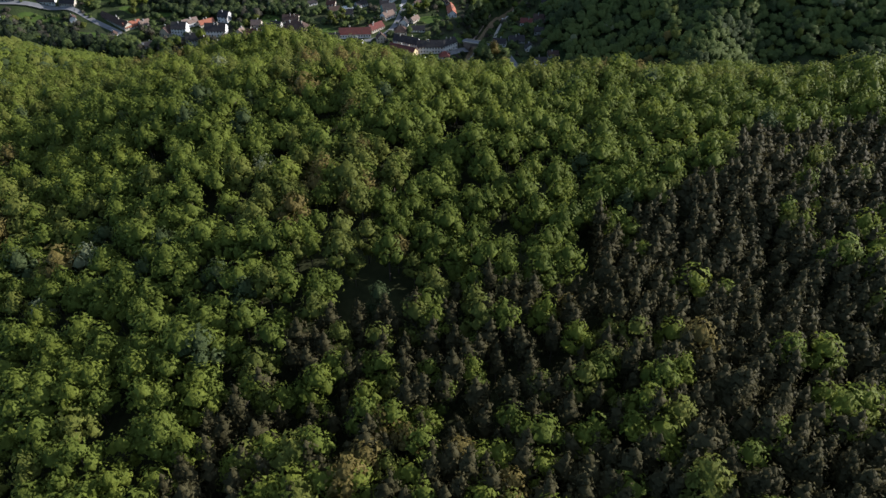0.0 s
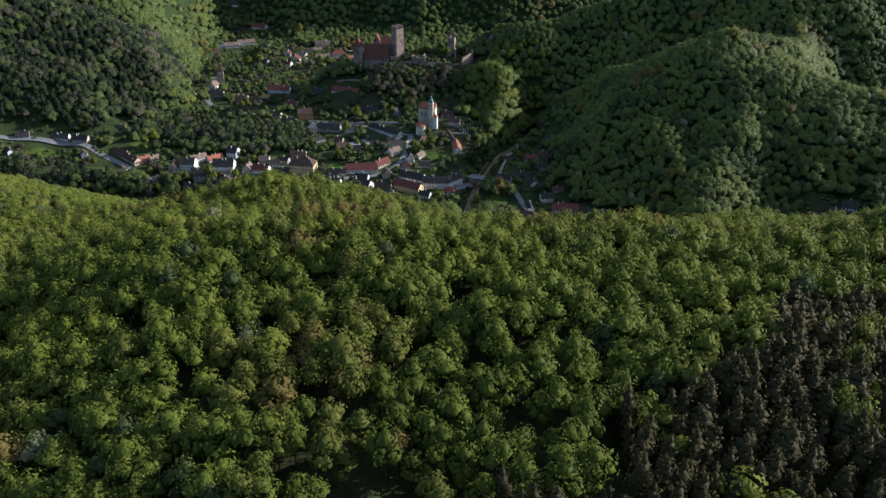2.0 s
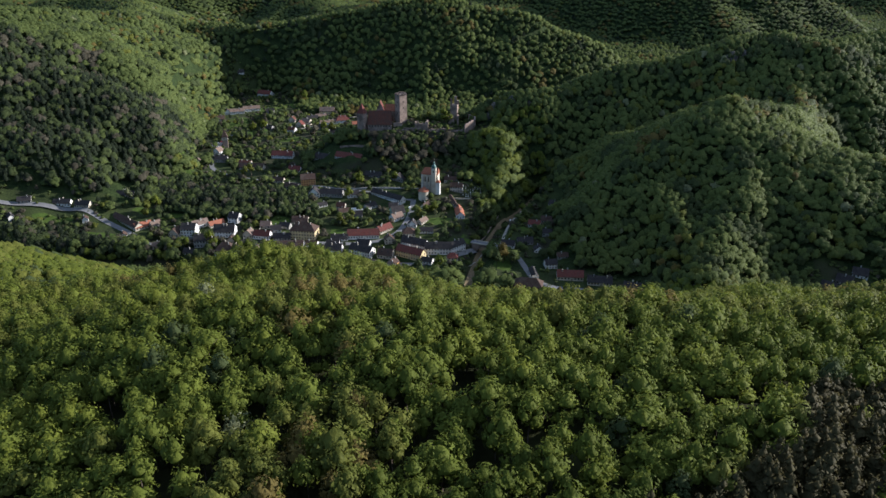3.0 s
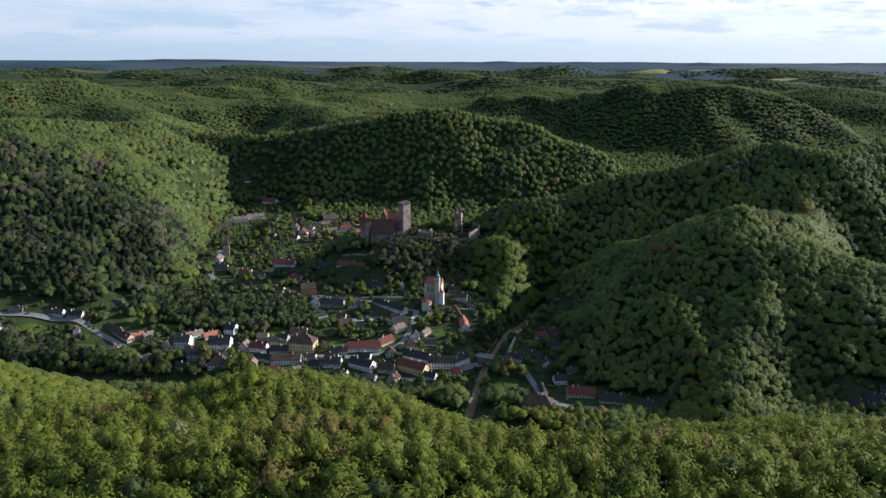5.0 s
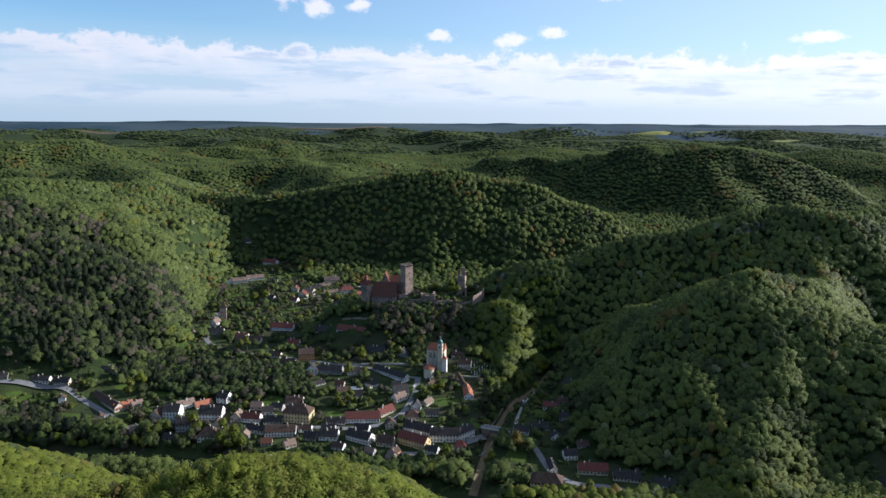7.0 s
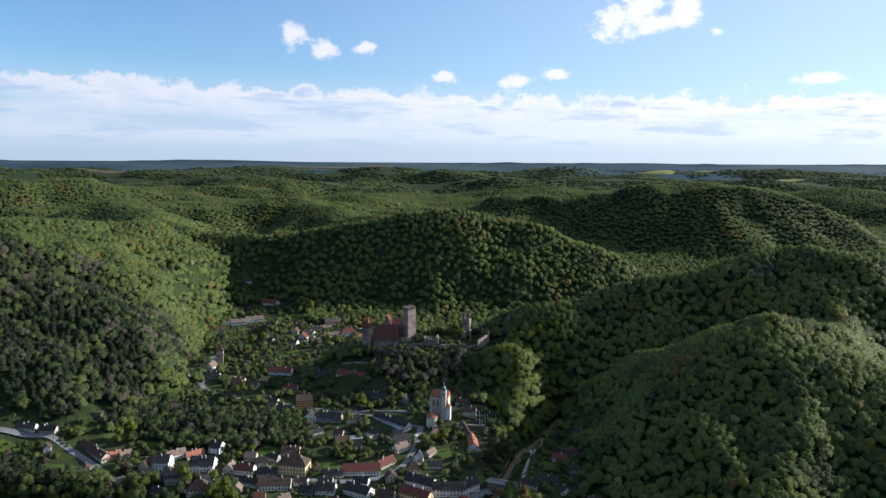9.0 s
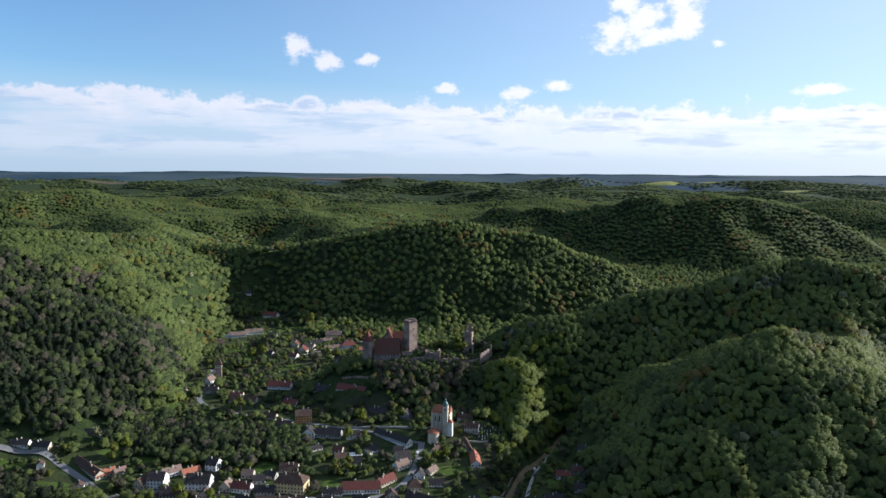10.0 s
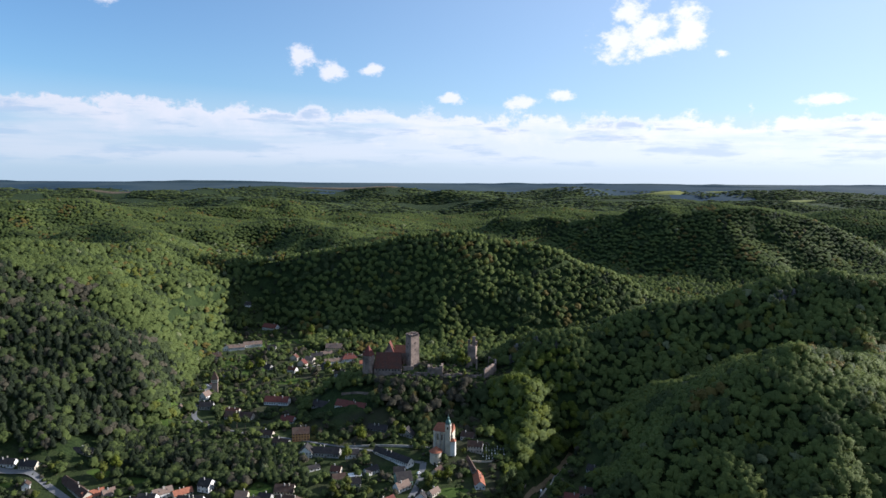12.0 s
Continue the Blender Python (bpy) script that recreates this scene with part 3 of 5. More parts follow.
def stand(name, level, xs, ys, species, label, rng, girth=1.0, tall=1.0, uneven=0.10, hug=0.45):
    """Many trees as one mesh. uneven: how far heights differ; hug: how far the canopy's normals follow the lie of the land."""
    zs = on_land(xs, ys)
    lean = unit(np.stack([on_land(xs - 8, ys) - on_land(xs + 8, ys), on_land(xs, ys - 8) - on_land(xs, ys + 8), np.full(xs.size, 16.0)], -1))
    all_v, all_f, all_m, all_n, base = [], [], [], [], 0
    for kind in ("broad", "needle"):
        needle = (species == 6) | (species == 7)
        chosen = np.nonzero(needle if kind == "needle" else ~needle)[0]
        made = SHAPES[level, kind]
        variant = rng.randint(len(made), size=len(chosen))
        for v, (cv, cf, cn, tv, tf) in enumerate(made):
            who = chosen[variant == v]
            if not len(who):
                continue
            verts, faces = np.concatenate([cv, tv]), np.concatenate([cf, tf + len(cv)])
            a, s = rng.uniform(0, 6.283, len(who)), np.where(rng.rand(len(who)) < 0.1, rng.uniform(1.2, 1.45, len(who)), rng.uniform(0.78, 1.18, len(who))) * girth
            sz = (0.80 + 0.2 * s / girth) * rng.uniform(1 - uneven, 1 + uneven, len(who)) * tall
            c, n = np.cos(a)[:, None] * s[:, None], np.sin(a)[:, None] * s[:, None]
            x = verts[:, 0] * c - verts[:, 1] * n + xs[who][:, None]
            y = verts[:, 0] * n + verts[:, 1] * c + ys[who][:, None]
            z = verts[:, 2] * sz[:, None] + zs[who][:, None]
            all_v.append(np.stack([x, y, z], -1).reshape(-1, 3))
            m = np.concatenate([cn, unit(tv * (1, 1, 0))])
            ca, sa = np.cos(a)[:, None], np.sin(a)[:, None]
            turned = np.stack([m[:, 0] * ca - m[:, 1] * sa, m[:, 0] * sa + m[:, 1] * ca, np.repeat(m[None, :, 2], len(who), 0)], -1)
            all_n.append(unit(turned * (1 - hug) + hug * lean[who][:, None]).reshape(-1, 3))
            all_f.append((faces[None] + (np.arange(len(who)) * len(verts))[:, None, None] + base).reshape(-1, 3))
            slot = np.repeat(species[who][:, None], len(faces), 1)
            slot[:, len(cf):] = len(LEAVES)
            all_m.append(slot.ravel())
            base += len(who) * len(verts)
    ob = mesh_object(name, np.concatenate(all_v), np.concatenate(all_f), LEAVES + [BARK], index=np.concatenate(all_m), normals=np.concatenate(all_n))
    return tagged(ob, label, "forest", kind="stuff")


def scatter(x0, x1, y0, y1, step, rng):
    """Places on a shaken grid."""
    xs, ys = np.meshgrid(np.arange(x0, x1, step, dtype=float), np.arange(y0, y1, step * 0.866))
    xs[1::2] += step / 2
    xs, ys = xs.ravel() + rng.uniform(-0.44, 0.44, xs.size) * step, ys.ravel() + rng.uniform(-0.44, 0.44, xs.size) * step
    return xs, ys


def kinds(x, y, rng):
    """Which tree grows where: 0 beech to 8 bare, in drifts."""
    n, n2, r = waves(x, y, 60, 41) + rng.normal(size=x.size) * 0.4, waves(x, y, 110, 42) + rng.normal(size=x.size) * 0.35, rng.rand(x.size)
    out = np.where(n > 0.55, 1, np.where(n < -0.7, 4, 0))
    out = np.where((n2 > 0.5) & (r < 0.7), 2, out)
    out = np.where((n2 > 0.95) & (r < 0.5), 3, out)
    out = np.where(r > 0.993, 5, out)
    return out


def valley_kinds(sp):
    """Swaps the hilltop's beech and lime for valley leaves with haze mixed into their green."""
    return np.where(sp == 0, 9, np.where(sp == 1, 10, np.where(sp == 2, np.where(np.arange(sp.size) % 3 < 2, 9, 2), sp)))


fr = np.random.RandomState(12)
# near hill: wide beech crowns, and closer pines to one side


def pine_ground(x, y):
    return y < np.interp(x, (-60, -46, -11, 47, 72, 152, 300), (60, 99, 120, 139, 177, 209, 226)) + 8 * waves(x, y, 45, 51)


xs, ys = scatter(-310, 310, 58, 348, 6.8, fr)
keep = ~pine_ground(xs, ys) & (fr.rand(xs.size) > 0.03 + 0.55 * ((waves(xs, ys, 26, 43) > 0.75) & (ys < 215)))
px, py = scatter(-60, 310, 58, 290, 4.6, fr)
grow = pine_ground(px, py) & (fr.rand(px.size) > 0.05)
pine = np.concatenate([np.zeros(keep.sum(), bool), np.ones(grow.sum(), bool)])
xs, ys = np.concatenate([xs[keep], px[grow]]), np.concatenate([ys[keep], py[grow]])
keep = np.abs(xs) < 0.66 * ys + 58
xs, ys, pine = xs[keep], ys[keep], pine[keep]
sp = kinds(xs, ys, fr)
sp = np.where((ys < 185) & (sp == 1) & (fr.rand(xs.size) < 0.6), 0, sp)
sp = np.where((sp == 4) & (fr.rand(xs.size) < 0.8), 0, sp)
broad_among = pine & (fr.rand(xs.size) < np.where((ys < 128) & (xs < 40), 0.36, np.where(ys < 110, 0.2, 0.07)))
sp = np.where(broad_among, fr.choice((0, 1, 2, 3), xs.size, p=(0.35, 0.35, 0.2, 0.1)), sp)
sp = np.where(pine & ~broad_among, 6, sp)
sp = np.where((ys > 240) & ~pine & (fr.rand(xs.size) < 0.3), 2, sp)
NEAR_TREES = (xs, ys, sp)
close = (np.abs(xs) < 48) & (ys > 84) & (ys < 168)
order = np.nonzero(close)[0][:300]
single = np.zeros(xs.size, bool)
single[order] = True
stand("forest", "near", xs[~single], ys[~single], sp[~single], "fresh green beech and brown pine wood on the hilltop", fr, 1.18, 1.06, 0.17, 0.12)
# the hill's near side, behind the start
xs, ys = scatter(-170, 170, -130, 58, 7.4, fr)
stand("forest", "far", xs, ys, kinds(xs, ys, fr), "mixed green wood on the hill's near side", fr)
# the hill's far slope
xs, ys = scatter(-520, 520, 348, 610, 7.4, fr)
keep = (np.abs(xs) < 0.72 * ys + 70) & (ground(xs, ys) > 4) & (along(xs, ys, RIVER)[0] > 20)
xs, ys = xs[keep], ys[keep]
front = ys < 430
for who, level in ((front, "middle"), (~front, "remote")):
    sp = np.where(fr.rand(who.sum()) < 0.3, 2, kinds(xs[who], ys[who], fr))
    stand("forest", level, xs[who], ys[who], sp, "yellow-green oak and beech wood falling to the river", fr, 1.0)
# hills behind the village
xs, ys = scatter(-1200, 1250, 1130, 1760, 10.6, fr)
keep = (np.abs(xs) < 0.69 * ys + 20) & wooded(xs, ys)
xs, ys = xs[keep], ys[keep]
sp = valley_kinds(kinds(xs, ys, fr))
# lighter leaves mixed in east of x -300 to brighten these hills
sp = np.where((sp == 9) & (xs > -300) & (fr.rand(xs.size) < 0.5), 10, sp)
sp = np.where((waves(xs, ys, 80, 63) > 0.5) & (fr.rand(xs.size) < 0.25), 7, sp)
away = on_land(xs, ys + 8) - on_land(xs, ys - 8) < -7
for who, level in ((~away, "far"), (away, "remote")):
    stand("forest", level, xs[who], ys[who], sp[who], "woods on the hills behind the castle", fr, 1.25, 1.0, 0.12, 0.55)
xs, ys = scatter(-2000, 2000, 1760, 2800, 10.2, fr)
keep = np.abs(xs) < 0.69 * ys + 40
xs, ys = xs[keep], ys[keep]
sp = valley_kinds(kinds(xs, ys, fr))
sp = np.where((waves(xs, ys, 160, 64) > 0.4) & (fr.rand(xs.size) < 0.22), 7, sp)
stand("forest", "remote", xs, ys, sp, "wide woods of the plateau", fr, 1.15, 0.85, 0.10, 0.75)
xs, ys = scatter(-2900, 2900, 2800, 4050, 21, fr)
keep = (np.abs(xs) < 0.70 * ys + 60) & ((waves(xs, ys, 420, 65) > -0.4) | (ys < 3000)) & (fr.rand(xs.size) < smooth(4150, 3300, ys) + 0.25)
xs, ys = xs[keep], ys[keep]
stand("forest", "remote", xs, ys, fr.choice((4, 7, 9), xs.size, p=(0.4, 0.25, 0.35)), "far woods towards the horizon", fr, 2.3, 0.6, 0.1, 0.7)


# ---- building blocks ----
def part(name, bm, mats, parent, label="", smooth_it=False):
    """Links a bmesh as one mesh object, under a thing where one is given."""
    me = bpy.data.meshes.new(name)
    bm.to_mesh(me)
    bm.free()
    for m in (mats if isinstance(mats, (list, tuple)) else [mats]):
        me.materials.append(m)
    if smooth_it:
        me.polygons.foreach_set("use_smooth", np.ones(len(me.polygons), bool))
    ob = new(name, me)
    if parent:
        ob.parent = parent
    if label:
        ob["label"] = label
    return ob


def again(name, me, parent, m):
    """One more piece on a shared mesh."""
    ob = new(name, me)
    ob.parent = parent
    ob.matrix_basis = m
    return ob


def thing(name, x, y, turn, label, category, group="", z=None):
    ob = new(name)
    ob.matrix_basis = pose(x, y, gz(x, y) if z is None else z, 0, 0, turn)
    return tagged(ob, label, category, group)


def block(bm, x0, x1, y0, y1, z0, z1, slot=0):
    v = [bm.verts.new((x, y, z)) for z in (z0, z1) for x, y in ((x0, y0), (x1, y0), (x1, y1), (x0, y1))]
    for f in ((3, 2, 1, 0), (4, 5, 6, 7), (0, 1, 5, 4), (1, 2, 6, 5), (2, 3, 7, 6), (3, 0, 4, 7)):
        bm.faces.new([v[i] for i in f]).material_index = slot
    return v


def prism(bm, outline, z0, z1, slot=0, top=1.0):
    """An upright body over a closed outline, drawn in by top at its upper end."""
    n = len(outline)
    cx, cy = sum(p[0] for p in outline) / n, sum(p[1] for p in outline) / n
    a = [bm.verts.new((x, y, z0)) for x, y in outline]
    b = [bm.verts.new((cx + (x - cx) * top, cy + (y - cy) * top, z1)) for x, y in outline] if top > 0 else [bm.verts.new((cx, cy, z1))] * n
    for i in range(n):
        j = (i + 1) % n
        face = [a[i], a[j], b[j], b[i]] if top > 0 else [a[i], a[j], b[0]]
        bm.faces.new(face).material_index = slot
    bm.faces.new(a[::-1]).material_index = slot
    if top > 0:
        bm.faces.new(b).material_index = slot


def ring(r, n, x=0.0, y=0.0, squash=1.0, start=0.0):
    return [(x + r * math.cos(start + 6.28319 * k / n), y + squash * r * math.sin(start + 6.28319 * k / n)) for k in range(n)]


WINDOW_MESHES = {}


def window_mesh(w, h):
    """A recessed-looking pane in a pale frame with a sill, facing -y."""
    key = (round(w, 1), round(h, 1))
    if key not in WINDOW_MESHES:
        bm = bmesh.new()
        w, h = key
        block(bm, -w / 2 - 0.12, w / 2 + 0.12, -0.08, 0.1, -0.1, h + 0.1, 1)
        front = min(bm.faces, key=lambda f: f.calc_center_median().y)
        bmesh.ops.inset_region(bm, faces=[front], thickness=0.12)
        front.material_index = 0
        bmesh.ops.translate(bm, vec=(0, 0.05, 0), verts=front.verts)
        me = bpy.data.meshes.new("window")
        bm.to_mesh(me)
        bm.free()
        me.materials.append(GLASS)
        me.materials.append(FRAME)
        WINDOW_MESHES[key] = me
    return WINDOW_MESHES[key]


def slab(bm, corners, thick, slot=0):
    """A roof plane of some thickness from its upper corners."""
    low = [bm.verts.new((x, y, z - thick)) for x, y, z in corners]
    up = [bm.verts.new(c) for c in corners]
    n = len(corners)
    bm.faces.new(up).material_index = slot
    bm.faces.new(low[::-1]).material_index = slot
    for i in range(n):
        j = (i + 1) % n
        bm.faces.new((low[i], low[j], up[j], up[i])).material_index = slot


ROOF_WORDS = {"slate": "dark grey", "brown": "brown tiled", "red": "dark red tiled", "orange": "orange tiled", "tan": "weathered tan", "rust": "rust-brown tiled"}
HOUSES = []
house_rng = np.random.RandomState(3)


def house(x, y, turn, w, d, h, ridge, wall, roof, pitch=0.0, sunk=0.0):
    """A village house: w along its front, d deep, h to the eaves. ridge: x along the front, y across it, h hipped."""
    pitch = pitch or house_rng.uniform(0.78, 0.95)
    low = min(gz(x + dx, y + dy) for dx in (-w / 3, 0, w / 3) for dy in (-d / 2, 0))
    gable = {"x": "gabled", "y": "gable-fronted", "h": "hipped"}[ridge]
    storeys = "two-storey" if h > 5.4 else "low"
    ob = thing("house", x, y, turn, f"{storeys} {wall} plastered village house with {gable} {ROOF_WORDS[roof]} roof", "house", "village houses", low - sunk)
    HOUSES.append((x, y, max(w, d) / 2 + 1.5))
    if ridge == "y":
        # built as a house with its ridge along x, turned by a right angle inside its own frame
        spin, a, b = Matrix.Rotation(radians(90), 4, "Z"), d, w
    else:
        spin, a, b = Matrix.Identity(4), w, d
    rise = b / 2 * pitch
    over, eave = 0.45, 0.5
    bm = bmesh.new()
    outline = [(-a / 2, -b / 2), (a / 2, -b / 2), (a / 2, b / 2), (-a / 2, b / 2)]
    if ridge == "h":
        prism(bm, outline, -2.5, h)
    else:
        lo = [bm.verts.new((px, py, -2.5)) for px, py in outline]
        hi = [bm.verts.new((px, py, h)) for px, py in outline]
        top = [bm.verts.new((s * a / 2, 0, h + rise - 0.12)) for s in (-1, 1)]
        for f in ((lo[0], lo[1], hi[1], hi[0]), (lo[1], lo[2], hi[2], top[1], hi[1]), (lo[2], lo[3], hi[3], hi[2]), (lo[3], lo[0], hi[0], top[0], hi[3]), lo[::-1]):
            bm.faces.new(f)
    bmesh.ops.transform(bm, matrix=spin, verts=bm.verts)
    part("wall", bm, WALLS[wall], ob)
    bm = bmesh.new()
    drop = eave * pitch
    if ridge == "h":
        r = a / 2 - b / 2 * 0.8
        e = [(-a / 2 - eave, -b / 2 - eave, h - drop), (a / 2 + eave, -b / 2 - eave, h - drop), (a / 2 + eave, b / 2 + eave, h - drop), (-a / 2 - eave, b / 2 + eave, h - drop)]
        t = [(-r, 0, h + rise), (r, 0, h + rise)]
        for f in ((e[0], e[1], t[1], t[0]), (e[1], e[2], t[1]), (e[2], e[3], t[0], t[1]), (e[3], e[0], t[0])):
            slab(bm, f, 0.22)
    else:
        L = a / 2 + over
        sag = house_rng.uniform(0.0, 0.12)
        for s in (-1, 1):
            c = [(-L, s * (b / 2 + eave), h - drop), (0, s * (b / 2 + eave), h - drop), (0, 0, h + rise - sag), (-L, 0, h + rise)]
            e = [(0, s * (b / 2 + eave), h - drop), (L, s * (b / 2 + eave), h - drop), (L, 0, h + rise), (0, 0, h + rise - sag)]
            for f in (c, e):
                slab(bm, f if s < 0 else f[::-1], 0.22)
    bmesh.ops.transform(bm, matrix=spin, verts=bm.verts)
    part("roof", bm, ROOFS[roof], ob)
    for k in range(1 if a < 16 else 2):
        bm = bmesh.new()
        cx, cy = a * house_rng.uniform(-0.3, 0.3), b * house_rng.choice((-0.12, 0.12))
        cz = h + rise * 0.75
        block(bm, cx - 0.4, cx + 0.4, cy - 0.4, cy + 0.4, cz - 0.6, h + rise + 0.9)
        block(bm, cx - 0.5, cx + 0.5, cy - 0.5, cy + 0.5, h + rise + 0.9, h + rise + 1.1)
        bmesh.ops.transform(bm, matrix=spin, verts=bm.verts)
        part("chimney", bm, WALLS["cream" if k else "grey"], ob)
    # windows on the front and on both ends
    rows = 1 if h < 5.4 else 2 if h < 8.6 else 3
    step = h / rows
    me = window_mesh(1.1, min(1.5, step * 0.5))
    for side, span, off in ((0, w, d / 2), (90, d, w / 2), (-90, d, w / 2)):
        n = max(1, int((span - 1.2) / (2.7 if side == 0 else 3.6)))
        for r in range(rows):
            for k in range(n):
                u = -span / 2 + span * (k + 0.5) / n
                if side == 0 and r == 0 and k == n // 2:
                    continue
                again("window", me, ob, pose(0, 0, 0, 0, 0, side) @ pose(u, -off, r * step + step * 0.36))
    bm = bmesh.new()
    n = max(1, int((w - 1.2) / 2.7))
    u = -w / 2 + w * (n // 2 + 0.5) / n
    block(bm, u - 0.55, u + 0.55, -d / 2 - 0.06, -d / 2 + 0.1, -0.3, 2.1)
    part("door", bm, WOOD, ob)
    if ridge == "x" and h > 4.2 and w > 15 and roof in ("slate", "brown", "tan"):
        for k in range(2):
            # a skylight lying on the front roof plane
            bm = bmesh.new()
            block(bm, -0.45, 0.45, -0.6, 0.6, -0.05, 0.10)
            o = part("skylight", bm, GLASS, ob)
            o.matrix_basis = pose(w * (-0.2 + 0.4 * k), -d / 4, h + rise / 2, math.degrees(math.atan(pitch)))
    return ob


# ---- roads and open ground ----
ribbon("road", ((29, 716), (12, 692), (-9, 676), (-31, 668), (-58, 668)), 7, ASPHALT, label="grey asphalt road down to the bridge")
ribbon("road", ((-43, 815), (-44, 790), (-50, 755), (-58, 735), (-68, 722), (-85, 715), (-104, 711), (-140, 712), (-175, 708)), 6.5, ASPHALT, label="grey asphalt village street between houses")
ribbon("road", ((-320, 706), (-333, 717), (-350, 731), (-386, 755), (-417, 767), (-448, 769), (-481, 764), (-560, 750)), 6.5, ASPHALT, label="grey asphalt road along the valley")
ribbon("road", ((-320, 706), (-290, 718), (-250, 716), (-215, 712), (-175, 708)), 6, ASPHALT, label="grey asphalt lane between the houses")
ribbon("road", ((44, 716), (55, 704), (66, 695), (73, 680), (78, 660), (84, 640), (100, 626), (125, 622), (156, 612), (230, 596)), 6, ASPHALT, label="grey asphalt road past the bridge")
ribbon("road", ((55, 704), (60, 732), (70, 775), (84, 808), (98, 838), (113, 868), (128, 904)), 3.4, TRACK, label="pale gravel path along the brook")
ribbon("road", ((-300, 900), (-316, 918), (-326, 948), (-332, 985), (-336, 1010), (-340, 1050), (-330, 1100)), 6, ASPHALT, label="pale asphalt road into the side valley")
ribbon("road", ((-300, 900), (-255, 880), (-200, 866), (-140, 850), (-90, 838), (-50, 818), (-43, 815)), 3.2, ASPHALT, label="narrow asphalt lane climbing through the village")
ribbon("road", ((-235, 1110), (-215, 1128), (-195, 1150), (-170, 1178), (-130, 1200)), 5, TRACK, label="pale lane between the upper houses")


def patch(name, x, y, rx, ry, turn, mat, label, category, lift=0.12):
    """A piece of open ground with an uneven edge, lying on the land."""
    verts, faces = [(x, y, gz(x, y) + lift)], []
    n, m = 28, 4
    for j in range(1, m + 1):
        for k in range(n):
            a = 6.28319 * k / n
            w = 1 + 0.16 * math.sin(3 * a + x) + 0.09 * math.sin(5 * a + y)
            u, v = rx * w * math.cos(a) * j / m, ry * w * math.sin(a) * j / m
            c, s = math.cos(radians(turn)), math.sin(radians(turn))
            px, py = x + u * c - v * s, y + u * s + v * c
            verts.append((px, py, gz(px, py) + (lift if j < m else -0.1)))
    for k in range(n):
        faces.append((0, 1 + k, 1 + (k + 1) % n))
        for j in range(m - 1):
            a, b = 1 + j * n + k, 1 + j * n + (k + 1) % n
            faces.append((a, a + n, b + n, b))
    ob = mesh_object(name, verts, faces, [mat], flat=False)
    return tagged(ob, label, category, kind="structure")


LAWNS = ((-352, 783, 16, 7, 10), (-445, 752, 26, 7, 0), (-318, 772, 14, 8, 20), (-378, 722, 24, 12, -15), (-193, 764, 12, 12, 0), (20, 727, 8, 9, 0),
                           (62, 742, 6, 18, -18), (86, 752, 10, 10, 0), (95, 790, 9, 12, 0), (-14, 765, 20, 10, 0), (-124, 738, 9, 8, 0), (8, 800, 10, 8, 0),
                           (-345, 1150, 20, 40, 0), (-320, 1230, 26, 30, 0), (-350, 930, 16, 24, 0), (-305, 1090, 20, 14, 0), (-150, 1000, 20, 10, 0), (-280, 1255, 26, 16, 0),
                           (-20, 968, 22, 8, 0), (-345, 880, 14, 26, 10), (120, 600, 18, 6, 0), (55, 668, 11, 14, 0), (-230, 1050, 30, 14, 0))
for x, y, rx, ry, turn in LAWNS:
    patch("lawn", x, y, rx, ry, turn, LAWN, "bright green meadow grass", "lawn")
patch("parking", -343, 1022, 8, 16, 10, ASPHALT, "pale grey car park at the wood's edge", "car park", 0.3)
for x, y, rx, ry in ((1380, 3420, 280, 55), (980, 3800, 150, 40), (-1900, 3700, 200, 60), (-700, 4300, 300, 40), (1700, 4200, 330, 50)):
    patch("field", x, y, rx, ry, 0, RAPE if x > 0 else SOIL, "yellow flowering field on the plateau" if x > 0 else "pale bare field on the plateau", "field", 9)

# ridges on the horizon, blue from the haze painted into FAR
for k, (y, base, lift, seed) in enumerate(((4560, 236, 22, 91), (4780, 252, 26, 92))):
    n, verts, faces = 160, [], []
    for i in range(n + 1):
        x = -4600 + 9200 * i / n
        top = base + lift * float(0.5 + 0.35 * waves(np.array(x), np.array(y), 1500, seed) + 0.10 * waves(np.array(x), np.array(y), 300, seed + 5))
        verts += [(x, y - 60, base - 80), (x, y, top), (x, y + 40, base - 80)]
    for i in range(n):
        for j in range(2):
            a = i * 3 + j
            faces.append((a, a + 3, a + 4, a + 1))
    tagged(mesh_object("backdrop", verts, faces, [FAR], flat=False), "pale ridges along the horizon, tinted blue-green for haze", "hills", kind="structure")

# ---- village houses ----
house(-444, 778, 0, 19.5, 9, 4.4, "x", "white", "slate")
house(-419, 775, -6, 17.5, 9, 4.4, "x", "cream", "slate")
house(-407, 751, 23, 6.5, 7, 4.9, "y", "white", "brown")
house(-352, 721, 18, 6.5, 7, 4.6, "y", "white", "brown")
house(-383, 806, -3, 20.7, 9, 3.7, "x", "cream", "slate")
house(-362, 755, -39, 52.1, 10, 3.5, "x", "cream", "brown")
house(-341, 745, 42, 18.3, 10, 3.4, "x", "cream", "orange")
house(-328, 748, 46, 10.9, 9, 3.4, "x", "grey", "tan")
house(-297, 727, -19, 12.6, 10, 5.2, "y", "cream", "brown")
house(-283, 730, 0, 15.8, 13, 9.0, "x", "white", "slate")
house(-278, 748, 42, 17.3, 9, 5.2, "x", "white", "tan")
house(-260, 706, 5, 18.0, 12, 8.1, "x", "grey", "slate")
house(-244, 730, 1, 22.4, 14, 6.9, "x", "white", "slate")
house(-261, 752, 42, 16.9, 8, 3.0, "x", "cream", "orange")
house(-232, 691, -4, 19.7, 15, 6.6, "h", "white", "brown")
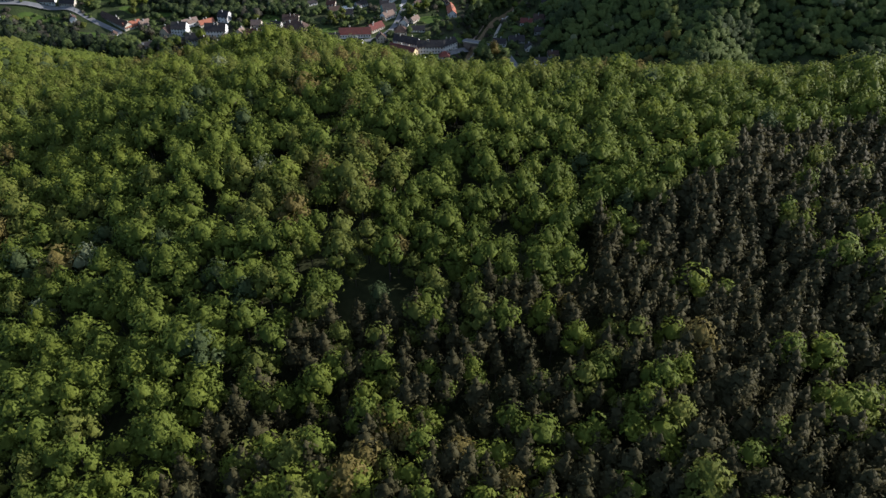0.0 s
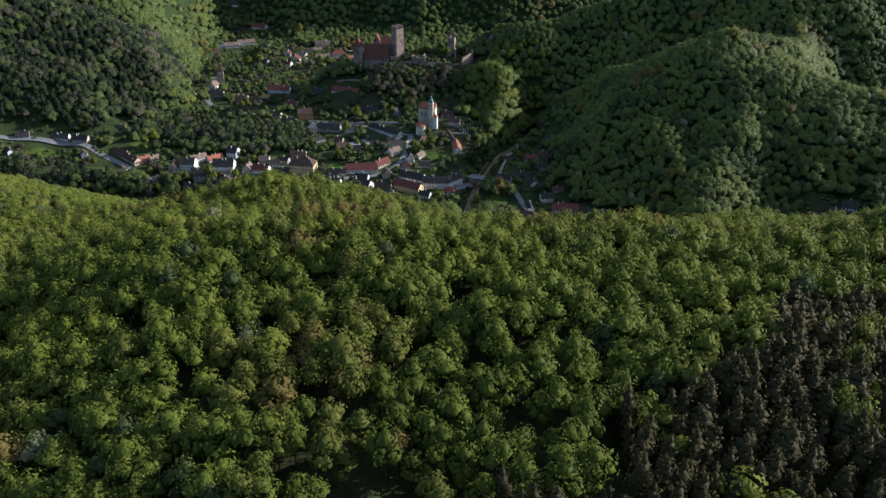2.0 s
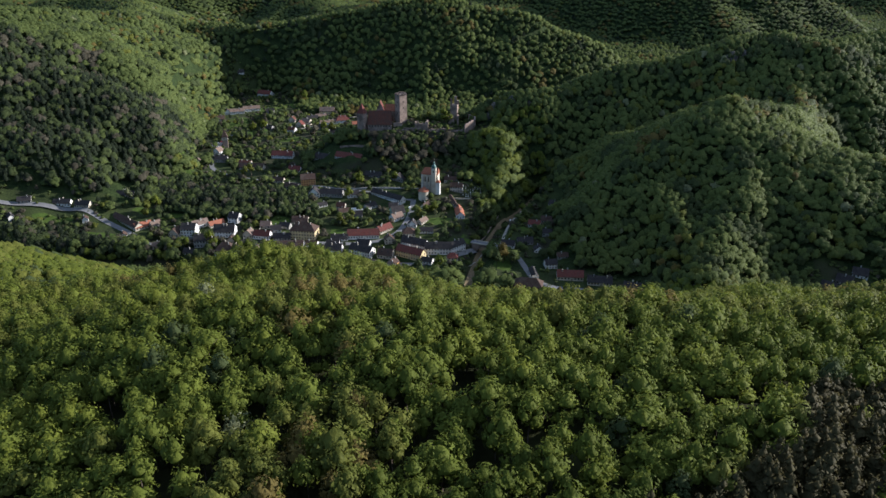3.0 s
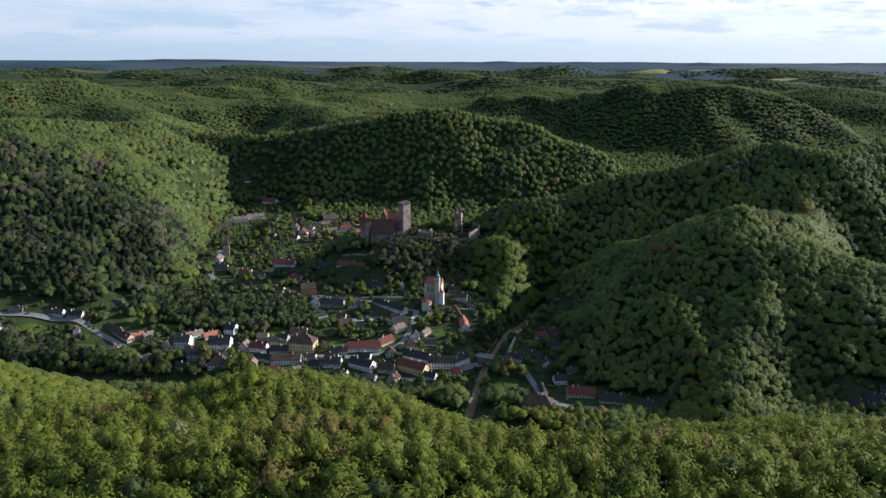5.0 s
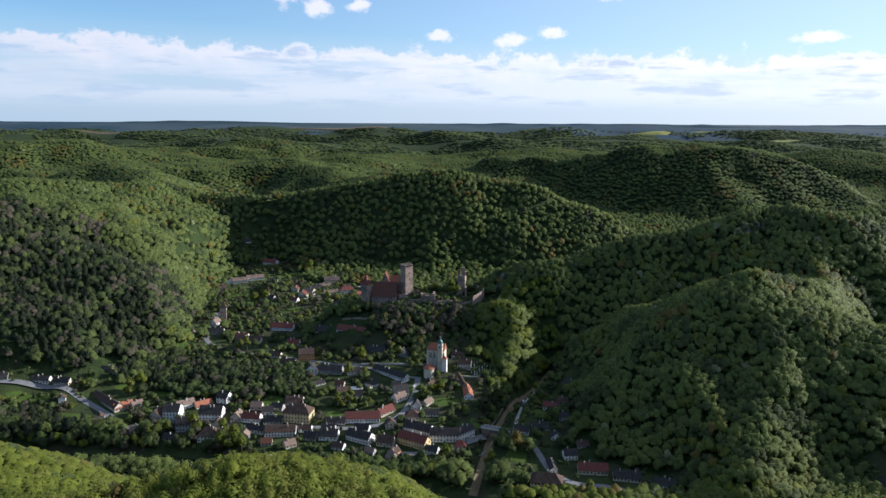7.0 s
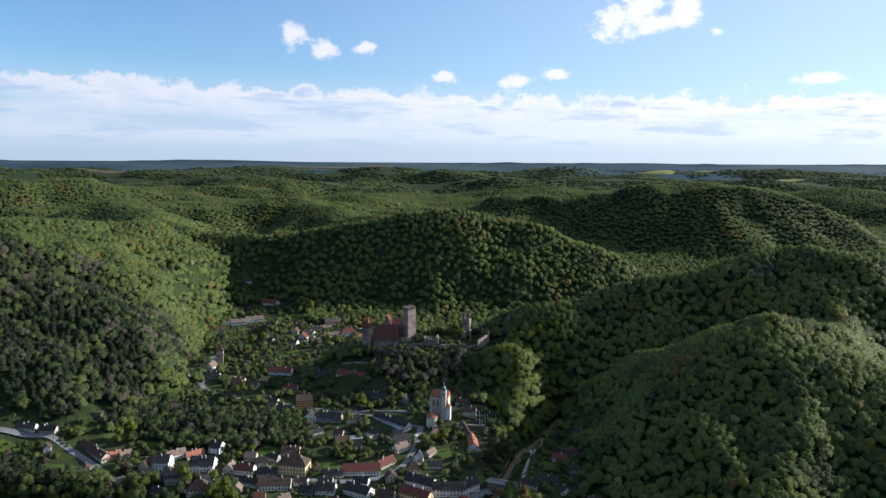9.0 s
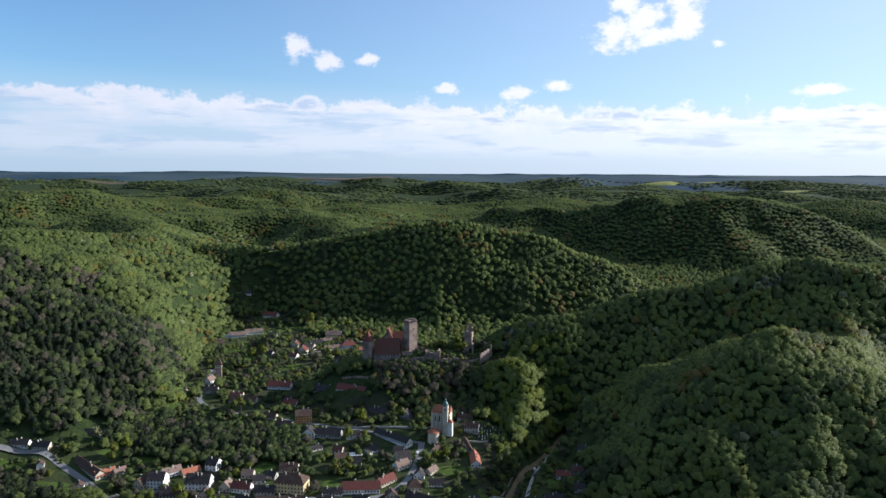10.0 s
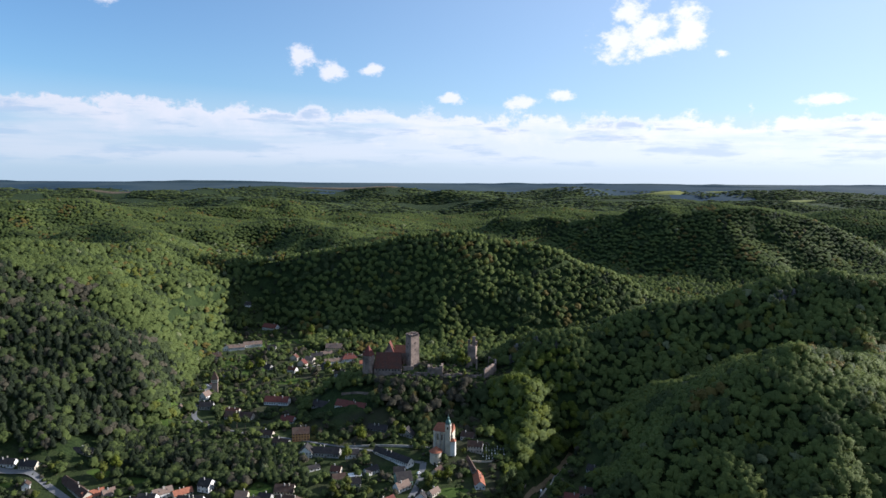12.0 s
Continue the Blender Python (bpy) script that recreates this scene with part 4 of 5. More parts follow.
house(-242, 762, -14, 11.9, 12, 6.5, "x", "white", "slate")
house(-217, 726, -7, 10.6, 10, 5.0, "y", "cream", "tan")
house(-202, 724, -8, 17.7, 10, 4.9, "x", "white", "red")
house(-204, 748, 0, 11.0, 9, 3.8, "x", "cream", "tan")
house(-192, 703, -15, 18.9, 8, 4.2, "x", "white", "slate")
house(-167, 699, 6, 28.4, 11, 5.9, "x", "white", "brown")
house(-180, 721, 2, 18.2, 9, 3.7, "x", "grey", "slate")
house(-154, 678, 35, 10.4, 9, 3.5, "x", "cream", "tan")
house(-157, 728, -7, 27.8, 16, 10.4, "h", "yellow", "brown")
house(-168, 761, 0, 17.6, 12, 3.2, "x", "cream", "brown")
house(-182, 747, -12, 11.8, 8, 3.8, "x", "grey", "slate")
house(-118, 722, 0, 17.8, 9, 3.0, "x", "white", "slate")
house(-93, 728, 5, 33.8, 12, 4.8, "x", "white", "red")
house(-120, 694, -4, 17.3, 12, 4.6, "x", "white", "slate")
house(-90, 691, -25, 24.9, 12, 5.7, "x", "white", "slate")
house(-65, 684, -11, 15.8, 11, 4.5, "x", "cream", "brown")
house(-39, 684, -29, 29.8, 11, 7.3, "x", "yellow", "red")
house(-36, 707, -25, 28.3, 11, 5.8, "x", "white", "slate")
house(-11, 694, 1, 27.0, 11, 7.4, "x", "white", "slate")
house(7, 701, 42, 19.8, 10, 8.1, "x", "white", "slate")
house(4, 681, 0, 10.4, 9, 3.0, "h", "white", "red")
house(-56, 665, -31, 9.5, 8, 5.0, "y", "orange", "brown")
house(-44, 733, 4, 13.4, 12, 4.8, "h", "cream", "brown")
house(-72, 742, 46, 18.0, 10, 3.7, "x", "cream", "red")
house(-60, 770, 42, 14.3, 10, 3.8, "x", "white", "tan")
house(-60, 781, 22, 15.0, 16, 5.1, "x", "green", "slate")
house(-74, 824, -38, 48.1, 9, 4.7, "x", "white", "slate")
house(-93, 797, 45, 14.8, 8, 3.9, "x", "white", "slate")
house(-25, 740, 2, 14.7, 8, 3.0, "x", "white", "slate")
house(12, 784, 5, 9.5, 26, 4.4, "y", "white", "orange")
house(-164, 829, 3, 13.3, 12, 5.5, "y", "white", "slate")
house(-143, 830, -5, 27.4, 11, 4.8, "x", "grey", "slate")
house(-178, 864, 13, 17.6, 12, 8.6, "x", "orange", "brown")
house(-204, 910, -12, 16.1, 10, 3.0, "x", "white", "red")
house(-195, 849, -18, 18.1, 9, 4.2, "x", "grey", "brown")
house(-151, 800, 31, 13.6, 6, 3.3, "x", "white", "slate")
house(97, 764, -13, 13.3, 10, 4.4, "x", "white", "red")
house(127, 818, -39, 12.7, 9, 3.4, "x", "grey", "slate")
house(63, 709, -12, 14.1, 9, 4.1, "x", "white", "slate")
house(82, 721, 5, 16.7, 10, 3.0, "x", "grey", "slate")
house(76, 620, -11, 25.9, 15, 7.4, "h", "yellow", "brown")
house(119, 646, -4, 25.3, 12, 4.4, "x", "cream", "red")
house(146, 635, -9, 23.1, 11, 3.9, "x", "cream", "slate")
house(175, 623, -17, 16.3, 10, 4.4, "x", "white", "slate")
house(84, 650, 4, 6.5, 18, 3.3, "y", "white", "slate")
house(-82, 732, 21, 9.8, 8, 3.0, "x", "cream", "brown")
house(-57, 659, 46, 10.7, 7, 3.3, "y", "cream", "tan")
house(-347, 1337, -22, 27.8, 14, 5.4, "x", "white", "red")
house(-379, 1155, 22, 17.3, 12, 5.6, "x", "cream", "brown")
house(-380, 1205, 22, 13.4, 9, 3.9, "y", "white", "brown")
house(-365, 1209, 22, 24.3, 9, 4.9, "x", "white", "tan")
house(-345, 1228, 22, 28.3, 9, 4.9, "x", "white", "tan")
house(-209, 1205, 4, 24.6, 12, 6.6, "x", "yellow", "tan")
house(-231, 1136, -22, 14.3, 10, 6.2, "x", "cream", "tan")
house(-197, 1140, 22, 26.8, 8, 3.5, "x", "white", "tan")
house(-176, 1151, 22, 22.5, 14, 5.3, "h", "white", "red")
house(-227, 1164, 22, 17.4, 10, 4.5, "x", "grey", "slate")
house(-166, 1017, -22, 25.0, 12, 3.1, "x", "grey", "slate")
house(-198, 1108, -22, 20.8, 12, 3.0, "x", "grey", "slate")
house(-232, 966, -4, 29.6, 12, 4.5, "x", "white", "red")
house(-168, 931, -22, 24.8, 12, 3.6, "x", "grey", "slate")
house(-131, 912, -22, 37.9, 12, 4.1, "x", "white", "red")
house(-263, 918, -6, 32.7, 11, 3.6, "x", "cream", "brown")
house(-327, 982, -22, 10.6, 11, 4.7, "y", "white", "tan")
house(-312, 946, 3, 16.1, 9, 4.6, "x", "grey", "slate")
house(-405, 1384, 22, 14.7, 12, 5.6, "x", "white", "slate")
house(-342, 940, 22, 8.2, 9, 3.1, "y", "cream", "tan")
house(-97, 882, -11, 21.3, 9, 3.0, "x", "grey", "slate")
house(-65, 876, -17, 16.0, 9, 3.3, "y", "grey", "slate")
house(2, 865, -22, 14.9, 9, 5.2, "x", "white", "brown")
house(-286, 1100, -22, 19.8, 10, 3.0, "x", "grey", "slate")
house(-239, 1123, -21, 13.1, 8, 4.4, "y", "cream", "red")
house(-122, 784, 22, 12.3, 9, 3.0, "x", "grey", "brown")
house(30, 881, -22, 9.2, 9, 3.0, "x", "grey", "slate")
house(356, 616, -38, 13.3, 12, 3.7, "x", "white", "slate")
house(371, 619, -33, 13.9, 12, 3.7, "x", "cream", "slate")
house(369, 606, -28, 11.6, 12, 3.7, "x", "white", "tan")
house(387, 625, -23, 13.0, 12, 3.8, "x", "white", "slate")
house(-483, 740, 42, 6.5, 10, 4.5, "y", "white", "slate")
house(-482, 770, 17, 13.9, 9, 3.8, "x", "grey", "slate")
house(-123, 707, 3, 13.0, 9, 3.8, "x", "white", "slate")
house(-90, 706, -12, 14.0, 9, 4.8, "x", "white", "slate")
house(-191, 739, 14, 11.0, 9, 4.2, "x", "white", "slate")
house(-215, 706, 8, 11.0, 9, 3.8, "x", "cream", "slate")
house(-199, 690, 3, 9.0, 8, 4.8, "y", "grey", "tan")
house(-64, 715, 14, 10.0, 8, 5.6, "y", "cream", "brown")
house(-41, 753, -6, 10.0, 8, 3.8, "y", "white", "slate")
house(-65, 795, 8, 11.0, 9, 4.8, "x", "white", "slate")
house(-105, 775, 3, 11.0, 9, 4.2, "x", "grey", "slate")
house(-126, 793, -12, 10.0, 8, 5.6, "x", "cream", "rust")
house(-112, 1264, 14, 18.0, 10, 3.8, "x", "white", "slate")
house(-257, 1148, -6, 11.0, 9, 4.8, "y", "cream", "rust")
house(-299, 1176, 8, 12.0, 9, 4.2, "x", "grey", "slate")
house(-176, 1077, 3, 14.0, 10, 5.6, "x", "grey", "slate")
house(-216, 869, -12, 14.0, 8, 3.8, "x", "cream", "brown")
house(-117, 828, 14, 14.0, 9, 4.8, "x", "white", "slate")
house(-275, 931, -6, 16.0, 9, 4.2, "x", "cream", "rust")
house(103, 669, 8, 12.0, 9, 5.6, "x", "white", "slate")
house(95, 703, 3, 10.0, 8, 3.8, "y", "white", "slate")
house(108, 736, -12, 10.0, 8, 4.8, "x", "grey", "slate")

house(-137, 692, -10, 12.0, 9, 3.6, "x", "grey", "slate")
house(-176, 681, 10, 10.0, 8, 3.2, "x", "cream", "rust")
house(-108, 676, -15, 11.0, 8, 3.2, "x", "white", "brown")
house(-78, 668, -20, 9.0, 7, 3.0, "x", "grey", "tan")
house(-22, 672, -18, 12.0, 8, 3.4, "x", "white", "slate")
house(-145, 706, -6, 12.0, 8, 4.0, "x", "white", "brown")
house(-232, 712, 4, 10.0, 8, 4.4, "y", "cream", "brown")
house(-270, 690, -12, 12.0, 8, 3.4, "x", "grey", "slate")
house(-308, 700, 20, 9.0, 8, 3.4, "x", "cream", "tan")
house(-28, 800, 62, 12.0, 7, 3.2, "x", "cream", "brown")
house(-30, 762, 55, 12.0, 7, 3.4, "x", "cream", "tan")
house(118, 690, 4, 11.0, 8, 3.4, "x", "grey", "brown")
house(112, 776, -8, 12.0, 9, 3.6, "x", "grey", "brown")
house(-246, 1094, -18, 12.0, 9, 3.8, "x", "white", "rust")
house(-216, 1180, 20, 18.0, 8, 3.4, "x", "white", "tan")
house(-150, 1130, 16, 14.0, 9, 4.2, "x", "cream", "orange")


# ---- church, castle and towers ----
def pointed_window(w, h):
    bm = bmesh.new()
    v = [bm.verts.new((x, -0.06, z)) for x, z in ((-w / 2, 0), (w / 2, 0), (w / 2, h * 0.75), (w * 0.25, h * 0.93), (0, h), (-w * 0.25, h * 0.93), (-w / 2, h * 0.75))]
    f = bm.faces.new(v)
    g = bmesh.ops.extrude_face_region(bm, geom=[f])
    bmesh.ops.translate(bm, vec=(0, 0.2, 0), verts=[q for q in g["geom"] if isinstance(q, bmesh.types.BMVert)])
    return bm


church = thing("church", -20, 830, -12, "white village church with red roof and green copper tower cap", "church", z=40.5)
church.scale = (0.88, 0.88, 0.88)
bm = bmesh.new()
nave = [(-12, -7), (8, -7), (8, 7), (-12, 7), (-15.5, 3.2), (-15.5, -3.2)]
prism(bm, nave, -12, 14.5)
part("nave_wall", bm, WALLS["cream"], church, "whitewashed nave with tall windows")
bm = bmesh.new()
out = [(x * 1.04, y * 1.06) for x, y in nave]
lo = [bm.verts.new((x, y, 14.3)) for x, y in out]
t0, t1 = bm.verts.new((-11, 0, 22.6)), bm.verts.new((8.3, 0, 22.6))
for f in ((lo[0], lo[1], t1, t0), (lo[1], lo[2], t1), (lo[2], lo[3], t0, t1), (lo[3], lo[4], t0), (lo[4], lo[5], t0), (lo[5], lo[0], t0), lo[::-1]):
    bm.faces.new(f)
part("roof", bm, ROOFS["orange"], church, "bright red tiled hipped roof")
for k in range(5):
    bm = bmesh.new()
    block(bm, -11.6 + 4.9 * k, -10.8 + 4.9 * k, -8.2, -7, -12, 12)
    part("buttress", bm, WALLS["grey"], church)
for k in range(3):
    o = part("window", pointed_window(1.5, 7.5), GLASS, church)
    o.matrix_basis = pose(-9.0 + 4.9 * k, -7.02, 4.2)
bm = bmesh.new()
block(bm, -3.0, 3.0, -3.0, 3.0, -12, 25)
for z in (9, 17.5, 24.6):
    block(bm, -3.2, 3.2, -3.2, 3.2, z, z + 0.4)
tower = part("tower", bm, WALLS["cream"], church, "slim whitewashed bell tower with corner bands")
tower.matrix_basis = pose(3.6, -8.6, 0)
for s, u in ((0, 0), (90, 0), (-90, 0)):
    o = part("belfry_window", pointed_window(1.5, 3.4), GLASS, tower)
    o.matrix_basis = pose(0, 0, 0, 0, 0, s) @ pose(u, -3.02, 19)
for s in (0, 90, -90):
    bm = bmesh.new()
    prism(bm, ring(1.0, 16), 0, 0.1)
    o = part("clock_face", bm, FRAME, tower)
    o.matrix_basis = pose(0, 0, 0, 0, 0, s) @ pose(0, -3.0, 23.4, 90)
bm = bmesh.new()
last = None
for r, z in ((3.4, 25), (3.1, 26.2), (3.0, 27.6), (2.2, 29.0), (1.2, 29.8), (1.0, 31.0), (1.35, 31.6), (0.9, 32.6), (0.25, 33.4), (0.06, 36.4)):
    now = [bm.verts.new((px, py, z)) for px, py in ring(r, 12)]
    if last:
        for i in range(12):
            bm.faces.new((last[i], last[(i + 1) % 12], now[(i + 1) % 12], now[i]))
    last = now
part("cap", bm, COPPER, tower, "green copper onion cap with a thin spire", True)
bm = bmesh.new()
block(bm, 6.0, 12.0, -10.5, -5, -12, 4.6)
block(bm, 5.6, 12.4, -10.9, -4.6, 4.6, 4.8)
prism(bm, [(5.6, -10.9), (12.4, -10.9), (12.4, -4.6), (5.6, -4.6)], 4.8, 8.2, 1, 0.12)
part("sacristy", bm, [WALLS["white"], ROOFS["orange"]], church, "small white sacristy under a red roof")
annex = house(9, 836, -8, 15, 9, 7.5, "x", "grey", "brown")
ossuary = thing("round_tower", -30.5, 817, 0, "squat round white chapel with a low red cone roof", "chapel", z=22.5)
bm = bmesh.new()
prism(bm, ring(6.3, 20), -4, 13.6, 0, 0.97)
part("wall", bm, WALLS["cream"], ossuary)
bm = bmesh.new()
prism(bm, ring(6.9, 20), 13.4, 18.6, 0, 0)
part("roof", bm, ROOFS["orange"], ossuary)
stair = thing("covered_stair", 5, 806, 18, "covered stair with a long brown roof beside the graveyard", "stairway", z=gz(5, 806))
bm = bmesh.new()
block(bm, -1.8, 1.8, -12, 12, -4, 3.4)
part("wall", bm, WALLS["grey"], stair)
bm = bmesh.new()
slab(bm, ((-2.6, -12.6, 3.0), (0, -12.6, 5.8), (0, 12.6, 9.8), (-2.6, 12.6, 7.0)), 0.2)
slab(bm, ((2.6, 12.6, 7.0), (0, 12.6, 9.8), (0, -12.6, 5.8), (2.6, -12.6, 3.0)), 0.2)
part("roof", bm, ROOFS["brown"], stair)
# graveyard
gr = np.random.RandomState(8)
stone_meshes = []
for k in range(3):
    bm = bmesh.new()
    block(bm, -0.55, 0.55, -0.9, 0.9, 0, 0.2, 0)
    prism(bm, [(-0.45, 0.7), (0.45, 0.7), (0.45, 0.95), (-0.45, 0.95)], 0.2, (1.2, 1.5, 1.0)[k], 0, (0.95, 0.7, 0.85)[k])
    me = bpy.data.meshes.new("headstone")
    bm.to_mesh(me)
    bm.free()
    me.materials.append((WALLS["grey"], ROOFS["slate"], WALLS["white"])[k])
    stone_meshes.append(me)
for i in range(9):
    for j in range(6):
        x, y = 14 + i * 3.0 + gr.uniform(-0.4, 0.4), 824 + j * 3.4 + gr.uniform(-0.4, 0.4) + i * 0.4
        o = new("headstone", stone_meshes[gr.randint(3)])
        o.matrix_basis = pose(x, y, gz(x, y) - 0.05, 0, 0, gr.uniform(-8, 8))
        tagged(o, "weathered stone grave marker in the churchyard", "headstone", "graves in the churchyard")


def rampart(name, points, height, thick, label, broken=0.0, mat=None, seed=1, category="wall", base=None):
    """A wall over the ground along points of the plan, its top uneven where it is broken."""
    rng, pts = np.random.RandomState(seed), resample(points, 2.2)
    bm = bmesh.new()
    last = None
    top = None
    for i, p in enumerate(pts):
        d = (pts[min(i + 1, len(pts) - 1)] - pts[max(i - 1, 0)]).normalized()
        s = Vector((-d.y, d.x)) * thick / 2
        z = gz(p.x, p.y)
        t = (base if base is not None else z) + height + (rng.uniform(-broken, broken * 0.4) if broken else 0)
        top = t if top is None or broken else 0.7 * top + 0.3 * t
        now = [bm.verts.new((q.x, q.y, zz)) for q, zz in ((p + s, z - 3), (p - s, z - 3), (p - s, top), (p + s, top))]
        if last:
            for a in range(4):
                b = (a + 1) % 4
                bm.faces.new((last[a], last[b], now[b], now[a]))
        else:
            bm.faces.new(now)
        last = now
    bm.faces.new(last[::-1])
    ob = part(name, bm, mat or STONE, None)
    return tagged(ob, label, category)


rampart("graveyard_wall", ((-4, 819), (14, 819), (30, 822), (44, 830)), 1.3, 0.6, "low pale stone wall round the churchyard", mat=WALLS["cream"])
rampart("terrace_wall", ((-125, 846), (-90, 850), (-50, 848), (-38, 836)), 2.2, 0.8, "grey retaining wall above the lane", mat=WALLS["grey"], seed=4)
rampart("brook_wall", ((28, 720), (42, 758), (55, 800), (66, 828)), 1.2, 0.8, "pale stone wall lining the brook", mat=STONE, seed=5)
rampart("brook_wall", ((38, 716), (27, 690), (14, 668)), 1.0, 0.6, "pale stone parapet beside the brook", mat=WALLS["grey"], seed=6)
rampart("garden_wall", ((-146, 930), (-110, 922), (-92, 926)), 3.0, 0.8, "old dark stone garden wall under the castle", seed=9)

castle = thing("castle", -66, 962, 0, "partly ruined stone castle on a rock above the village", "castle", z=80.0)


def add_stone(name, bm, label="", mat=None, parent=None):
    return part(name, bm, mat or STONE, parent or castle, label)


# keep with a broken crown
bm = bmesh.new()
sq = ring(8.5, 4, start=radians(-7))
prism(bm, sq, -8, 40, 0, 0.96)
keep = add_stone("keep", bm, "tall square keep with a crumbling battlement")
cr = np.random.RandomState(5)
for k in range(4):
    p, q = Vector(sq[k]) * 0.93, Vector(sq[(k + 1) % 4]) * 0.93
    for j in range(5):
        c = p.lerp(q, (j + 0.5) / 5)
        bm = bmesh.new()
        s = 0.75
        block(bm, c.x - s, c.x + s, c.y - s, c.y + s, 39.8, 40.6 + cr.uniform(0.2, 2.0))
        add_stone("merlon", bm, parent=keep)
for k, z in ((3, 30), (3, 22), (2, 29), (2, 14)):
    mid = (Vector(sq[k]) + Vector(sq[(k + 1) % 4])) / 2 * 0.975
    bm = bmesh.new()
    block(bm, -0.6, 0.6, -0.06, 0.4, 0, 2.0)
    o = part("window", bm, GLASS, keep)
    o.matrix_basis = pose(mid.x, mid.y, z, 0, 0, math.degrees(math.atan2(mid.y, mid.x)) + 90)
# west tower with a red pyramid
bm = bmesh.new()
w = [(x - 51.3, y - 11) for x, y in ring(7.2, 4, start=radians(20))]
prism(bm, w, -14, 17.5)
west = add_stone("west_tower", bm, "square stone tower with a steep red roof")
bm = bmesh.new()
w = [(x - 51.3, y - 11) for x, y in ring(7.7, 4, start=radians(20))]
prism(bm, w, 17.3, 30, 0, 0)
part("roof", bm, ROOFS["red"], west)
# great hall
bm = bmesh.new()
block(bm, -44, -12, -14, 4, -12, 2.8)
hall = add_stone("hall", bm, "long stone hall under a steep roof")
bm = bmesh.new()
for s in (-1, 1):
    c = [(-44.6, -5 + s * 9.6, 2.4), (-11.4, -5 + s * 9.6, 2.4), (-13, -5, 19.5), (-43, -5, 19.5)]
    slab(bm, c if s < 0 else c[::-1], 0.4)
for px, qx in ((-44, -42.6), (-12, -13.2)):
    f = [bm.verts.new(v) for v in ((px, -14, 2.6), (px, 4, 2.6), (qx, -5, 19.2))]
    bm.faces.new(f)
part("roof", bm, ROOFS["rust"], hall, "steep rust-brown tiled roof")
wm = window_mesh(1.4, 1.8)
for k in range(8):
    again("window", wm, hall, pose(-41.5 + 3.8 * k, -14, -0.6))
# a steep red wing and a tan one behind the hall
bm = bmesh.new()
block(bm, -35, -22, 5, 18, -8, 14)
v = [bm.verts.new(c) for c in ((-35, 5.2, 13.9), (-22, 5.2, 13.9), (-28.5, 5.2, 28.4))]
bm.faces.new(v)
wing = add_stone("wing", bm)
bm = bmesh.new()
slab(bm, ((-35.6, 4.8, 13.2), (-28.5, 4.8, 29), (-28.5, 18, 29), (-35.6, 18, 13.2)), 0.3)
slab(bm, ((-21.4, 18, 13.2), (-28.5, 18, 29), (-28.5, 4.8, 29), (-21.4, 4.8, 13.2)), 0.3)
part("roof", bm, ROOFS["red"], wing, "steep red tiled roof")
bm = bmesh.new()
block(bm, -22, -7, 8, 20, -8, 16)
wing = add_stone("wing", bm)
bm = bmesh.new()
slab(bm, ((-22.3, 7.4, 15.6), (-6.7, 7.4, 15.6), (-6.7, 14, 24), (-22.3, 14, 24)), 0.3)
slab(bm, ((-6.7, 20.6, 15.6), (-22.3, 20.6, 15.6), (-22.3, 14, 24), (-6.7, 14, 24)), 0.3)
part("roof", bm, ROOFS["orange"], wing, "pale orange tiled roof")
# gatehouse ruin, a U of broken walls
bm = bmesh.new()
block(bm, 19, 37, -15, -13, -12, 4)
block(bm, 35, 37, -13, -3, -12, 6.5)
block(bm, 19, 21, -13, -3, -12, 5)
block(bm, 22, 25, -15, -13, 4, 6)
block(bm, 33, 37, -15, -13, 4, 6.5)
add_stone("gatehouse", bm, "roofless gatehouse with broken pale walls")
for x0, x1, y0, y1, z1 in ((-10, 4, -19, -17, -3), (-10, -8, -17, -8, -3), (4, 19, -18, -16, -1), (-10, 2, -10, -8.5, 4)):
    bm = bmesh.new()
    block(bm, x0, x1, y0, y1, -20, z1)
    add_stone("curtain_wall", bm)
bm = bmesh.new()
prism(bm, [(66, 19), (76, 17), (78, 27), (68, 29)], -8, 22, 0, 0.97)
block(bm, 66.5, 69, 20, 22, 22, 30)
block(bm, 72, 75.5, 18.5, 21, 21.9, 34)
block(bm, 75, 78, 23, 27, 22, 27)
add_stone("ruined_tower", bm, "dark ruined tower with jagged top")
bm = bmesh.new()
block(bm, 64, 72, 8, 10, -10, 8)
block(bm, 76, 78, 6, 16, -10, 10)
add_stone("inner_wall", bm)
rampart("castle_wall", ((-30, 946), (-10, 950), (4, 954), (18, 957)), 4.0, 1.6, "broken curtain wall of the ruined castle", 1.6, seed=11)
rampart("castle_wall", ((20, 952), (26, 958), (33, 968), (34, 980), (26, 986)), 13, 1.8, "high lit bailey wall of the ruined castle", 1.0, seed=12)
watch = thing("watchtower", -322, 1000, 15, "stone watchtower with a pale upper storey and steep roof", "tower", z=gz(-322, 1000))
bm = bmesh.new()
block(bm, -3.6, 3.6, -3.6, 3.6, -3, 15)
part("shaft", bm, STONE, watch)
bm = bmesh.new()
block(bm, -4.1, 4.1, -4.1, 4.1, 15, 19)
for s in (-2, 0, 2):
    block(bm, s - 0.5, s + 0.5, -4.2, 4.2, 16.4, 18, 1)
part("upper_storey", bm, [WALLS["cream"], GLASS], watch)
bm = bmesh.new()
prism(bm, [(-4.6, -4.6), (4.6, -4.6), (4.6, 4.6), (-4.6, 4.6)], 19, 30, 0, 0)
part("roof", bm, ROOFS["brown"], watch)

